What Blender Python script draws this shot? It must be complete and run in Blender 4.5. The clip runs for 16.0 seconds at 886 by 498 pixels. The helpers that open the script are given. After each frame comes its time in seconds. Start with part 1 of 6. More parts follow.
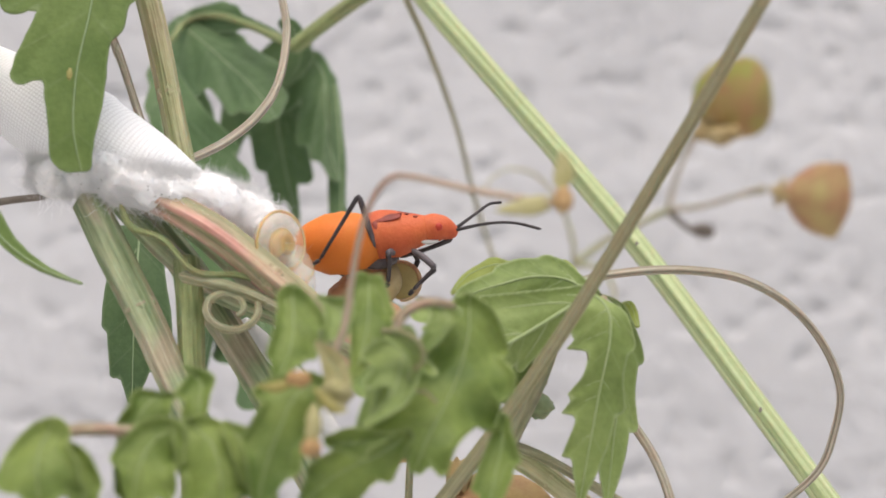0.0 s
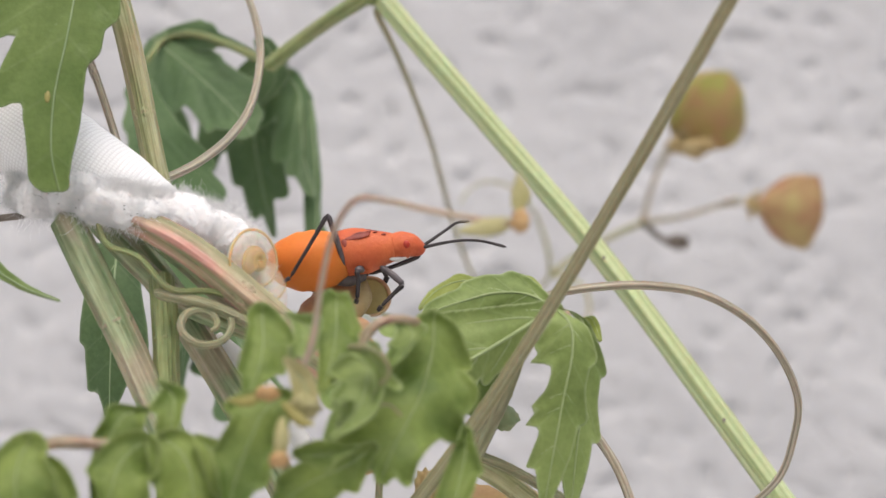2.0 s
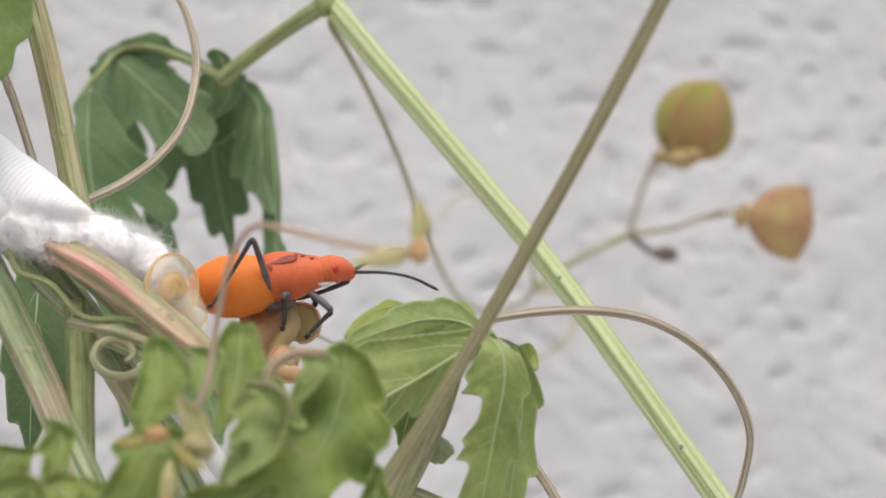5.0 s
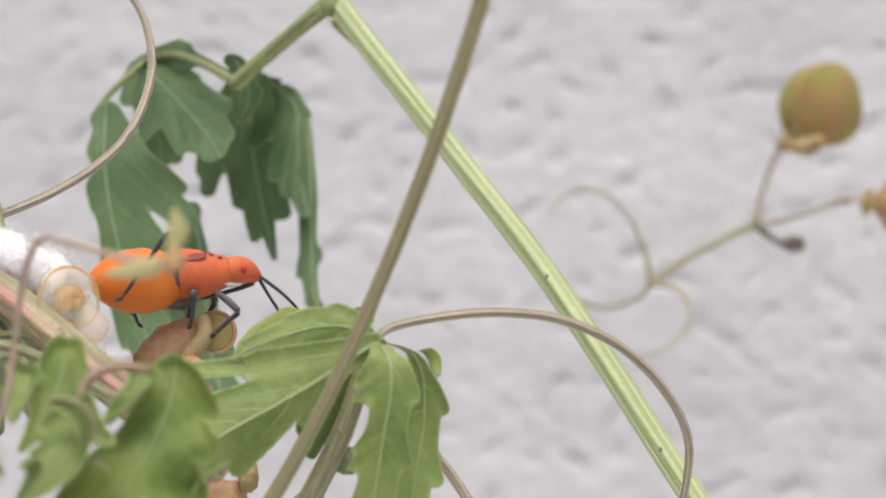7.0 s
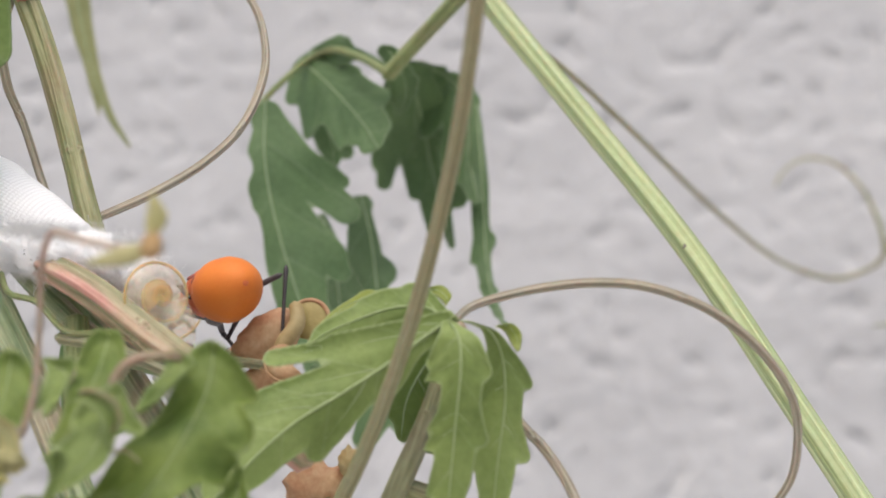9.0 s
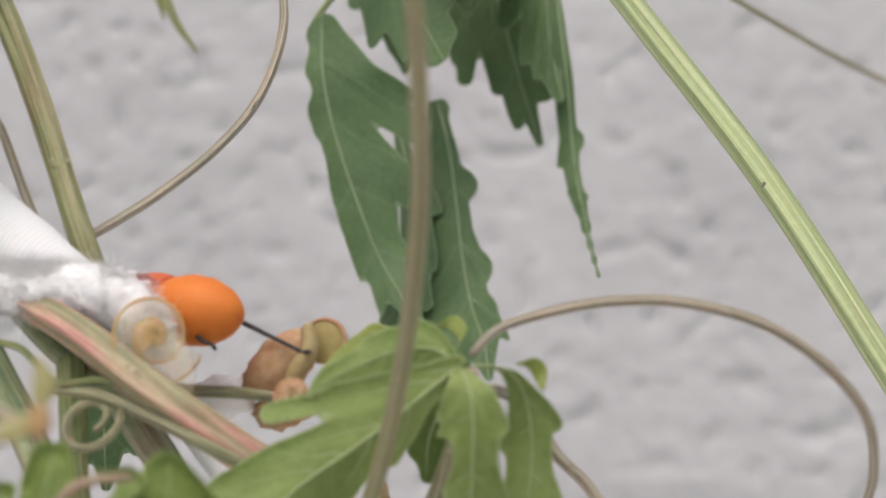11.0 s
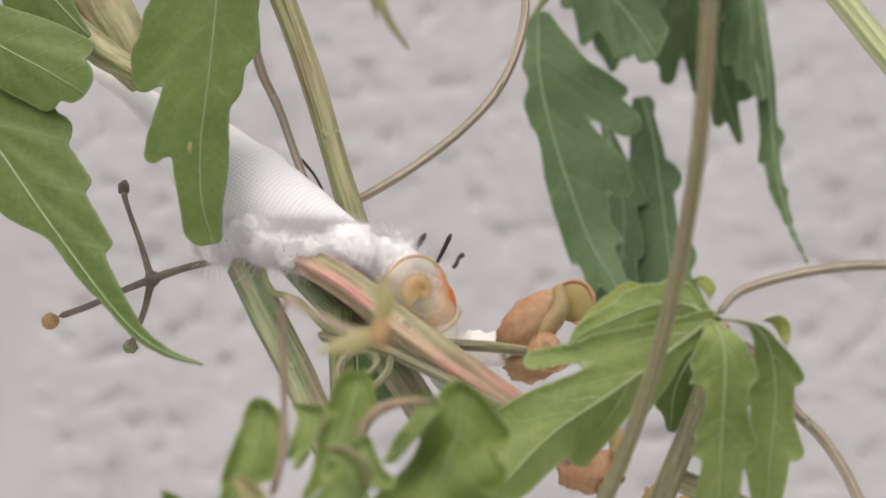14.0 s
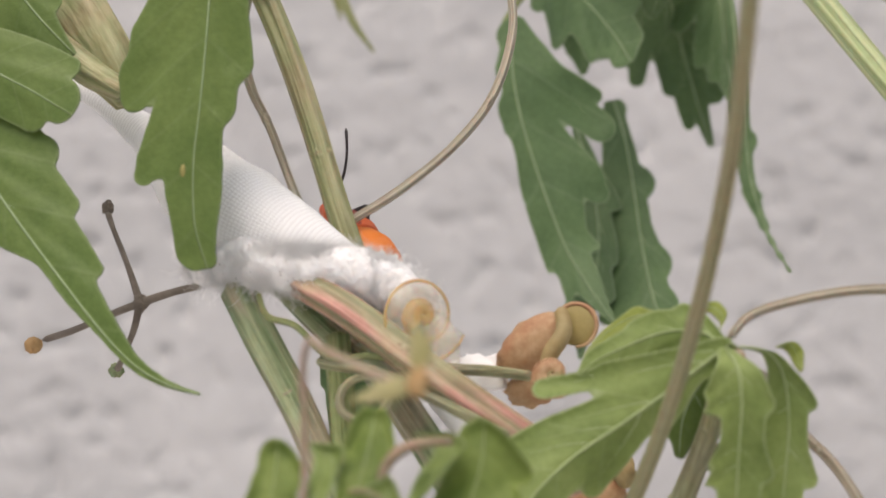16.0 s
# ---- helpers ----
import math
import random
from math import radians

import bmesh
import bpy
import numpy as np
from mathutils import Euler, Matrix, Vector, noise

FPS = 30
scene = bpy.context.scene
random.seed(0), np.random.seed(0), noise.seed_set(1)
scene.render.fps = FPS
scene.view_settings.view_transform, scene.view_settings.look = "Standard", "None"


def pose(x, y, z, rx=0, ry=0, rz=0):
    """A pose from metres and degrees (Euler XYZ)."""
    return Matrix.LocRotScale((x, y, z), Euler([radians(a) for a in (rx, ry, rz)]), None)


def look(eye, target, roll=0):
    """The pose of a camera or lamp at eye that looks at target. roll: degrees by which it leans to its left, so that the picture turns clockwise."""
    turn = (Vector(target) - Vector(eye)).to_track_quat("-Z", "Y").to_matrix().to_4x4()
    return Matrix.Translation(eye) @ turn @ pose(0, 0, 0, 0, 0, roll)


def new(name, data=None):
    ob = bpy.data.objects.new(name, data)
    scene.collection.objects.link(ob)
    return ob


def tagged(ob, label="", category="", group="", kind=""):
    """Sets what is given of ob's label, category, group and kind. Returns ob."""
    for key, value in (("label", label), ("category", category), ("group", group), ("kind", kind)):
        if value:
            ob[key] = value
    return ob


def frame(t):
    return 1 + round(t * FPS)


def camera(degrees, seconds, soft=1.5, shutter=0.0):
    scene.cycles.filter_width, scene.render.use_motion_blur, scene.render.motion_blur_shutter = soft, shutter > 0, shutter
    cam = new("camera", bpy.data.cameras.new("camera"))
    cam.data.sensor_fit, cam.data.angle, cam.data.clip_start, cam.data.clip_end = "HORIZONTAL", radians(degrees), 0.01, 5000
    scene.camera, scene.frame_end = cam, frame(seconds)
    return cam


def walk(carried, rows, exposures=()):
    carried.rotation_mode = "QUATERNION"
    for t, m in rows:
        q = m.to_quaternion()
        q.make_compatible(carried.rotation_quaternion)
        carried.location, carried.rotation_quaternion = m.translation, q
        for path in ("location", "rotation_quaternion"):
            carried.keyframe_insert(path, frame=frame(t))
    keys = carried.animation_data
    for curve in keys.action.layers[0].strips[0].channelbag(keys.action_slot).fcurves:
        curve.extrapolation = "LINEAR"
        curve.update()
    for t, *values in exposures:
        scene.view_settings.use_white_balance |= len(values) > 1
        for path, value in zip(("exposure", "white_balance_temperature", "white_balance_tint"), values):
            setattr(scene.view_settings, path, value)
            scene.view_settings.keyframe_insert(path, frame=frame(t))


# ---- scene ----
cam = camera(25, 16.0, soft=1.5)
cam.data.dof.use_dof = True
cam.data.dof.focus_distance = 0.176
cam.data.dof.aperture_fstop = 52.0
CM = 0.01


def eye(x, y, z, yaw, pitch, roll):
    """The camera's pose: centimetres, and degrees to the left, upwards and of lean."""
    a, b = radians(yaw), radians(pitch)
    way = Vector((-math.sin(a) * math.cos(b), math.cos(a) * math.cos(b), math.sin(b)))
    e = Vector((x, y, z)) * CM
    return look(e, e + way, roll)


PATH = [
    (0, eye(-0.948, -15.109, -4.994, -8.368, 18.372, 0.917)),
    (0.5, eye(-1.107, -14.875, -4.922, -9.409, 18.459, 0.536)),
    (1, eye(-0.930, -15.082, -5.004, -8.485, 18.408, 0.765)),
    (1.5, eye(-1.137, -15.184, -5.105, -8.952, 18.350, 0.509)),
    (2, eye(-0.902, -15.597, -5.087, -8.902, 18.648, 0.607)),
    (2.5, eye(-0.892, -15.706, -5.060, -9.402, 18.874, 0.357)),
    (3, eye(-0.833, -15.620, -5.032, -9.197, 18.748, 0.521)),
    (3.2, eye(-0.875, -15.642, -4.997, -9.520, 19.098, 0.388)),
    (5.3, eye(0.146, -14.981, -4.694, -8.044, 18.855, 0.494)),
    (5.5, eye(0.385, -15.163, -4.691, -6.006, 19.000, 1.011)),
    (6, eye(1.090, -14.821, -4.700, -5.368, 18.238, 1.039)),
    (6.5, eye(2.035, -14.798, -4.509, -3.126, 18.257, 1.442)),
    (7, eye(2.362, -14.791, -4.466, -1.836, 18.669, 0.982)),
    (7.5, eye(2.726, -14.886, -4.575, 0.678, 19.262, 0.577)),
    (8, eye(3.352, -14.955, -4.444, 2.918, 19.434, 0.135)),
    (8.5, eye(3.524, -14.535, -4.496, 4.280, 19.273, -0.088)),
    (8.7, eye(3.727, -14.579, -4.614, 5.468, 19.037, 0.170)),
    (10.8, eye(5.286, -12.962, -2.410, 13.095, 12.145, -1.538)),
    (11, eye(5.055, -13.142, -2.306, 12.627, 11.723, -1.893)),
    (11.5, eye(4.941, -13.537, -1.783, 14.240, 9.513, -1.683)),
    (12, eye(4.446, -14.160, -2.034, 12.982, 11.939, -1.321)),
    (12.5, eye(4.692, -14.023, -2.183, 14.813, 11.802, -0.945)),
    (13, eye(4.855, -14.040, -2.504, 16.409, 11.401, -0.623)),
    (13.5, eye(4.876, -14.241, -2.766, 16.754, 11.914, -0.570)),
    (14, eye(4.500, -14.378, -2.955, 16.731, 12.392, 0.265)),
    (14.5, eye(4.088, -14.253, -2.826, 13.550, 12.022, -0.805)),
    (15, eye(4.061, -14.435, -2.662, 13.825, 12.124, -0.804)),
    (15.5, eye(3.436, -14.292, -2.498, 12.225, 12.207, -1.092)),
    (16, eye(3.888, -14.287, -2.568, 14.592, 11.850, -0.576)),
]
walk(cam, PATH, exposures=[(0, 0.26, 6670, 10.5), (0.5, 0.19, 6670, 10.5), (1, 0.39, 6670, 10.5), (1.5, 0.33, 6670, 10.5), (2, 0.21, 6670, 10.5), (2.5, 0.21, 6670, 10.5), (3.2, 0.35, 6670, 10.0), (5.3, 0.23, 6670, 10.0), (6, 0.23, 6670, 10.0), (7, 0.3, 6620, 10.0), (7.5, 0.37, 6620, 10.0), (8, 0.36, 6620, 10.0), (8.7, 0.23, 6620, 10.0), (10.8, -0.01, 6670, 10.0), (12, 0.01, 6770, 11.0), (14, 0.0, 6870, 12.0), (15, -0.02, 6870, 12.0), (15.5, 0.11, 6820, 11.0), (16, 0.0, 6970, 12.0)])

# ---- light: a bright, hazy day; the open sky above and behind the camera ----
world = bpy.data.worlds.new("sky")
scene.world = world
world.use_nodes = True
wn = world.node_tree.nodes
sky = wn.new("ShaderNodeTexSky")
sky.sky_type = "NISHITA"
sky.sun_disc = False
sky.sun_elevation = radians(58)
sky.sun_rotation = radians(200)
sky.air_density, sky.dust_density, sky.ozone_density = 1.0, 4.0, 1.0
world.node_tree.links.new(sky.outputs[0], wn["Background"].inputs[0])
wn["Background"].inputs[1].default_value = 0.13
sun = new("sun", bpy.data.lights.new("sun", "SUN"))
sun.data.energy, sun.data.angle, sun.data.color = 1.7, radians(50), (1.0, 0.96, 0.9)
sun.matrix_world = look((0.12, -0.62, 1.0), (0, 0, 0))


# ---- materials ----
def nodes_of(name):
    m = bpy.data.materials.new(name)
    m.use_nodes = True
    t = m.node_tree
    return m, t.nodes, t.links, t.nodes["Principled BSDF"]


def ramp(n, stops):
    r = n.new("ShaderNodeValToRGB")
    els = r.color_ramp.elements
    while len(els) < len(stops):
        els.new(0.5)
    for e, (p, c) in zip(els, stops):
        e.position, e.color = p, (*c, 1)
    return r


def noise_node(n, l, scale, detail=4, rough=0.55, source="Object", stretch=None):
    tc = n.new("ShaderNodeTexCoord")
    out = tc.outputs[source]
    if stretch:
        mp = n.new("ShaderNodeMapping")
        mp.inputs["Scale"].default_value = stretch
        l.new(out, mp.inputs[0])
        out = mp.outputs[0]
    t = n.new("ShaderNodeTexNoise")
    t.inputs["Scale"].default_value, t.inputs["Detail"].default_value, t.inputs["Roughness"].default_value = scale, detail, rough
    l.new(out, t.inputs["Vector"])
    return t


def mix(n, l, a, b, fac, mode="MIX"):
    m = n.new("ShaderNodeMix")
    m.data_type, m.blend_type = "RGBA", mode
    for sock, v in ((m.inputs[6], a), (m.inputs[7], b), (m.inputs[0], fac)):
        if isinstance(v, (int, float)):
            sock.default_value = v
        elif isinstance(v, tuple):
            sock.default_value = (*v, 1)
        else:
            l.new(v, sock)
    return m.outputs[2]


def bump(n, l, p, height, strength, distance):
    b = n.new("ShaderNodeBump")
    b.inputs["Strength"].default_value, b.inputs["Distance"].default_value = strength, distance
    l.new(height, b.inputs["Height"])
    l.new(b.outputs[0], p.inputs["Normal"])


def plain(name, low, high, scale=300, rough=0.5, fine=2500, relief=0.3, spec=0.4, sss=0.0, through_light=0.0, grain=0.25):
    """A surface whose colour wanders between two tones, with fine grain and relief."""
    m, n, l, p = nodes_of(name)
    a = noise_node(n, l, scale)
    b = noise_node(n, l, fine, 3)
    r = ramp(n, [(0.3, low), (0.7, high)])
    l.new(a.outputs[0], r.inputs[0])
    c = mix(n, l, r.outputs[0], b.outputs[0], grain, "SOFT_LIGHT")
    l.new(c, p.inputs["Base Color"])
    p.inputs["Roughness"].default_value, p.inputs["Specular IOR Level"].default_value = rough, spec
    if sss:
        p.inputs["Subsurface Weight"].default_value, p.inputs["Subsurface Scale"].default_value = sss, 0.002
        p.inputs["Subsurface Radius"].default_value = (1.0, 0.9, 0.85)
    bump(n, l, p, b.outputs[0], relief, 0.0002)
    if through_light:
        tr = n.new("ShaderNodeBsdfTranslucent")
        l.new(c, tr.inputs[0])
        ms = n.new("ShaderNodeMixShader")
        ms.inputs[0].default_value = through_light
        l.new(p.outputs[0], ms.inputs[1])
        l.new(tr.outputs[0], ms.inputs[2])
        l.new(ms.outputs[0], n["Material Output"].inputs[0])
    return m


def leaf_material(name, low, high, vein, glow=0.25, rough=0.5):
    """Leaf blade: mottled green, paler forked veins that follow the blade's own length and width."""
    m, n, l, p = nodes_of(name)
    a, b = noise_node(n, l, 160, 5), noise_node(n, l, 1800, 4)
    r = ramp(n, [(0.3, low), (0.72, high)])
    l.new(a.outputs[0], r.inputs[0])
    tc = n.new("ShaderNodeTexCoord")
    sep = n.new("ShaderNodeSeparateXYZ")
    l.new(tc.outputs["UV"], sep.inputs[0])

    def do(op, *v):
        k = n.new("ShaderNodeMath")
        k.operation = op
        for s, x in zip(k.inputs, v):
            if isinstance(x, (int, float)):
                s.default_value = x
            else:
                l.new(x, s)
        return k.outputs[0]

    across = do("ABSOLUTE", do("SUBTRACT", sep.outputs[1], 0.5))
    run = do("SUBTRACT", do("MULTIPLY", sep.outputs[0], 5.0), do("MULTIPLY", across, 3.2))
    side = do("ABSOLUTE", do("SUBTRACT", do("FRACT", run), 0.5))
    side = do("MULTIPLY", do("SUBTRACT", 1.0, do("SMOOTH_MIN", do("MULTIPLY", side, 16.0), 1.0, 0.3)), 0.16)
    mid = do("SUBTRACT", 1.0, do("SMOOTH_MIN", do("MULTIPLY", across, 120.0), 1.0, 0.3))
    lines = do("MAXIMUM", do("MAXIMUM", mid, side), 0.0)
    c = mix(n, l, r.outputs[0], b.outputs[0], 0.3, "SOFT_LIGHT")
    c = mix(n, l, c, vein, lines)
    rim = do("MULTIPLY", do("MAXIMUM", do("SUBTRACT", across, 0.46), 0.0), 9.0)
    c = mix(n, l, c, vein, rim)
    edge = n.new("ShaderNodeUVMap")
    edge.uv_map = "edge"
    es = n.new("ShaderNodeSeparateXYZ")
    l.new(edge.outputs[0], es.inputs[0])
    pale = do("MULTIPLY", do("GREATER_THAN", es.outputs[0], 0.5), do("MAXIMUM", do("SUBTRACT", 1.0, do("MULTIPLY", do("SUBTRACT", es.outputs[0], 1.0), 45.0)), 0.0))
    c = mix(n, l, c, vein, do("MULTIPLY", pale, 0.7))
    l.new(c, p.inputs["Base Color"])
    p.inputs["Roughness"].default_value, p.inputs["Specular IOR Level"].default_value = rough, 0.35
    h = do("ADD", do("MULTIPLY", b.outputs[0], 0.22), do("MULTIPLY", lines, 0.35))
    bump(n, l, p, h, 0.6, 0.0006)
    tr = n.new("ShaderNodeBsdfTranslucent")
    l.new(c, tr.inputs[0])
    ms = n.new("ShaderNodeMixShader")
    ms.inputs[0].default_value = glow
    l.new(p.outputs[0], ms.inputs[1])
    l.new(tr.outputs[0], ms.inputs[2])
    l.new(ms.outputs[0], n["Material Output"].inputs[0])
    return m


def stem_material(name, light, dark, third, stripes=5, rough=0.5, patch=0.6):
    """Stem skin: lengthwise ridges paler than the grooves, of uneven strength, tinted in long patches."""
    m, n, l, p = nodes_of(name)
    tc = n.new("ShaderNodeTexCoord")

    def lines(count, wander):
        mp = n.new("ShaderNodeMapping")
        mp.inputs["Scale"].default_value = (count, wander, 1)
        l.new(tc.outputs["UV"], mp.inputs[0])
        t = n.new("ShaderNodeTexNoise")
        t.noise_dimensions = "2D"
        t.inputs["Scale"].default_value, t.inputs["Detail"].default_value = 1.0, 2
        l.new(mp.outputs[0], t.inputs["Vector"])
        return t

    wide, thin, tint = lines(stripes * 2.2, 1.2), lines(stripes * 6.0, 5), lines(stripes * 1.1, 3.0)
    g = noise_node(n, l, 1400, 4)
    r = ramp(n, [(0.36, dark), (0.62, light)])
    l.new(wide.outputs[0], r.inputs[0])
    r2 = ramp(n, [(0.5, (0, 0, 0)), (0.68, (patch, patch, patch))])
    l.new(tint.outputs[0], r2.inputs[0])
    c = mix(n, l, r.outputs[0], third, r2.outputs[0])
    r3 = ramp(n, [(0.3, (0.25, 0.25, 0.25)), (0.7, (0.75, 0.75, 0.75))])
    l.new(thin.outputs[0], r3.inputs[0])
    c = mix(n, l, c, r3.outputs[0], 0.55, "SOFT_LIGHT")
    c = mix(n, l, c, g.outputs[0], 0.25, "SOFT_LIGHT")
    l.new(c, p.inputs["Base Color"])
    p.inputs["Roughness"].default_value, p.inputs["Specular IOR Level"].default_value = rough, 0.35
    p.inputs["Subsurface Weight"].default_value, p.inputs["Subsurface Scale"].default_value = 0.15, 0.001
    h = mix(n, l, wide.outputs[0], thin.outputs[0], 0.4)
    bump(n, l, p, h, 0.9, 0.0006)
    return m


def stucco_material():
    m, n, l, p = nodes_of("stucco")
    a, b, c = noise_node(n, l, 9, 5), noise_node(n, l, 90, 5), noise_node(n, l, 500, 3)
    r = ramp(n, [(0.3, (0.445, 0.445, 0.456)), (0.7, (0.525, 0.525, 0.536))])
    l.new(a.outputs[0], r.inputs[0])
    col = mix(n, l, r.outputs[0], b.outputs[0], 0.12, "SOFT_LIGHT")
    l.new(col, p.inputs["Base Color"])
    p.inputs["Roughness"].default_value, p.inputs["Specular IOR Level"].default_value = 0.9, 0.2
    bump(n, l, p, c.outputs[0], 0.8, 0.002)
    return m


def cloth_material():
    """White gauze: fine ribs round the tube crossed by threads."""
    m, n, l, p = nodes_of("gauze")
    tc = n.new("ShaderNodeTexCoord")
    mp = n.new("ShaderNodeMapping")
    mp.inputs["Scale"].default_value = (80, 112, 1)
    l.new(tc.outputs["UV"], mp.inputs[0])
    br = n.new("ShaderNodeTexBrick")
    br.inputs["Scale"].default_value = 1.0
    br.offset = 0.0
    br.inputs["Mortar Size"].default_value, br.inputs["Mortar Smooth"].default_value = 0.22, 0.8
    br.inputs["Brick Width"].default_value, br.inputs["Row Height"].default_value = 1.0, 1.0
    l.new(mp.outputs[0], br.inputs["Vector"])
    g = noise_node(n, l, 200, 4)
    r = ramp(n, [(0.3, (0.97, 0.97, 0.97)), (0.7, (0.99, 0.99, 0.99))])
    l.new(g.outputs[0], r.inputs[0])
    c = mix(n, l, r.outputs[0], (0.83, 0.82, 0.82), br.outputs["Fac"])
    l.new(c, p.inputs["Base Color"])
    p.inputs["Roughness"].default_value, p.inputs["Specular IOR Level"].default_value = 0.9, 0.15
    inv = n.new("ShaderNodeMath")
    inv.operation = "SUBTRACT"
    inv.inputs[0].default_value = 1.0
    l.new(br.outputs["Fac"], inv.inputs[1])
    bump(n, l, p, inv.outputs[0], 0.5, 0.0003)
    return m


def shell_material(name, tint, clear):
    """Thin horny shell that lets light through."""
    m, n, l, p = nodes_of(name)
    g = noise_node(n, l, 500, 4)
    r = ramp(n, [(0.3, tint), (0.7, tuple(min(1, c * 1.25) for c in tint))])
    l.new(g.outputs[0], r.inputs[0])
    l.new(r.outputs[0], p.inputs["Base Color"])
    p.inputs["Roughness"].default_value = 0.3
    p.inputs["Subsurface Weight"].default_value, p.inputs["Subsurface Scale"].default_value = 0.3, 0.001
    tb = n.new("ShaderNodeBsdfTransparent")
    ms = n.new("ShaderNodeMixShader")
    ms.inputs[0].default_value = clear
    l.new(p.outputs[0], ms.inputs[1])
    l.new(tb.outputs[0], ms.inputs[2])
    l.new(ms.outputs[0], n["Material Output"].inputs[0])
    return m


M_STUCCO, M_CLOTH = stucco_material(), cloth_material()
M_DARKLEAF = leaf_material("dark_leaf", (0.098, 0.17, 0.07), (0.155, 0.248, 0.105), (0.31, 0.4, 0.24), 0.34)
M_LEAF = leaf_material("green_leaf", (0.2, 0.285, 0.075), (0.35, 0.44, 0.15), (0.44, 0.52, 0.27), 0.36)
M_YOUNG = leaf_material("young_leaf", (0.11, 0.19, 0.035), (0.37, 0.46, 0.13), (0.4, 0.47, 0.2), 0.45)
M_MIDLEAF = leaf_material("mid_leaf", (0.12, 0.195, 0.045), (0.184, 0.262, 0.0713), (0.262, 0.338, 0.15), 0.28)
M_OLIVELEAF = leaf_material("rolled_leaf_margin", (0.26, 0.32, 0.06), (0.36, 0.42, 0.1), (0.42, 0.47, 0.2), 0.4)
M_OLDLEAF = leaf_material("yellowing_leaf", (0.23, 0.25, 0.10), (0.32, 0.33, 0.15), (0.36, 0.36, 0.2), 0.3)
M_VEIN = plain("vein", (0.27, 0.37, 0.19), (0.36, 0.45, 0.26), 400, 0.5)
M_VEINPALE = plain("pale_vein", (0.36, 0.45, 0.2), (0.44, 0.52, 0.27), 400, 0.5, through_light=0.2)
VEIN_OF = {"green_leaf": M_VEINPALE, "young_leaf": M_VEINPALE, "rolled_leaf_margin": M_VEINPALE}
M_STEM = stem_material("ribbed_green_stem", (0.45, 0.51, 0.28), (0.30, 0.365, 0.17), (0.40, 0.47, 0.23), 5)
M_STALK = stem_material("leaf_stalk", (0.27, 0.315, 0.135), (0.165, 0.203, 0.075), (0.27, 0.27, 0.135), 4)
M_TENDRIL = stem_material("grey_brown_tendril", (0.50, 0.45, 0.35), (0.26, 0.23, 0.17), (0.44, 0.38, 0.29), 3)
M_OLIVE = stem_material("olive_stem", (0.345, 0.338, 0.203), (0.232, 0.232, 0.128), (0.315, 0.292, 0.195), 3)
M_FRONT = stem_material("brown_olive_stem", (0.37, 0.35, 0.21), (0.25, 0.24, 0.125), (0.36, 0.32, 0.19), 3)
M_PALE = stem_material("pale_stem", (0.45, 0.44, 0.25), (0.25, 0.27, 0.12), (0.44, 0.36, 0.22), 4)
M_PINK = stem_material("pink_stem", (0.54, 0.29, 0.235), (0.27, 0.265, 0.143), (0.465, 0.413, 0.255), 3)
M_BLUSH = stem_material("blushed_stalk", (0.45, 0.345, 0.247), (0.315, 0.27, 0.165), (0.435, 0.3, 0.232), 3)
M_PINKPALE = stem_material("pale_pink_tendril", (0.55, 0.44, 0.34), (0.48, 0.39, 0.28), (0.58, 0.40, 0.33), 3)
M_STRAP = stem_material("grey_green_stem", (0.33, 0.375, 0.217), (0.143, 0.203, 0.09), (0.405, 0.3, 0.232), 4)
M_TWIG = plain("dry_twig", (0.128, 0.105, 0.0863), (0.21, 0.18, 0.15), 500, 0.75)
M_FLUFF = plain("white_fluff", (0.97, 0.935, 0.935), (0.99, 0.965, 0.965), 300, 0.95, relief=0.2, spec=0.1, sss=0.6, grain=0.02)
M_FLUFF.node_tree.nodes["Principled BSDF"].inputs["Subsurface Scale"].default_value = 0.0025
M_FIBRE = plain("fibre", (0.95, 0.95, 0.95), (0.98, 0.98, 0.98), 300, 0.8, spec=0.1, relief=0.0, through_light=0.4, grain=0.0)
M_PODGREEN = plain("pod_green", (0.34, 0.4, 0.08), (0.47, 0.27, 0.14), 140, 0.55, through_light=0.35)
M_PODBROWN = plain("pod_brown", (0.42, 0.2, 0.12), (0.47, 0.38, 0.16), 140, 0.6, through_light=0.25)
M_HUSK = plain("dry_husk", (0.54, 0.27, 0.15), (0.64, 0.46, 0.27), 350, 0.55, through_light=0.3, grain=0.5)
M_HUSKPALE = plain("pale_husk", (0.45, 0.315, 0.135), (0.51, 0.42, 0.225), 350, 0.55, through_light=0.3)
M_FLAP = plain("yellow_flap", (0.44, 0.38, 0.13), (0.54, 0.40, 0.19), 120, 0.5, through_light=0.3)
M_BRACT = plain("pale_bract", (0.48, 0.45, 0.2), (0.58, 0.54, 0.31), 400, 0.55, through_light=0.35)
M_SHELL = shell_material("horn_shell", (0.78, 0.67, 0.5), 0.8)
M_COIL = shell_material("amber_coil", (0.62, 0.42, 0.18), 0.3)
M_ORANGE = plain("orange_abdomen", (0.66, 0.165, 0.02), (0.72, 0.215, 0.035), 200, 0.6, 4000, 0.15, 0.35, 0.25, grain=0.12)
M_RED = plain("red_thorax", (0.5, 0.085, 0.035), (0.64, 0.15, 0.05), 350, 0.55, 4000, 0.3, 0.35, 0.2, grain=0.2)
M_JOINT = plain("red_joint", (0.46, 0.17, 0.12), (0.54, 0.27, 0.17), 300, 0.5, sss=0.2)
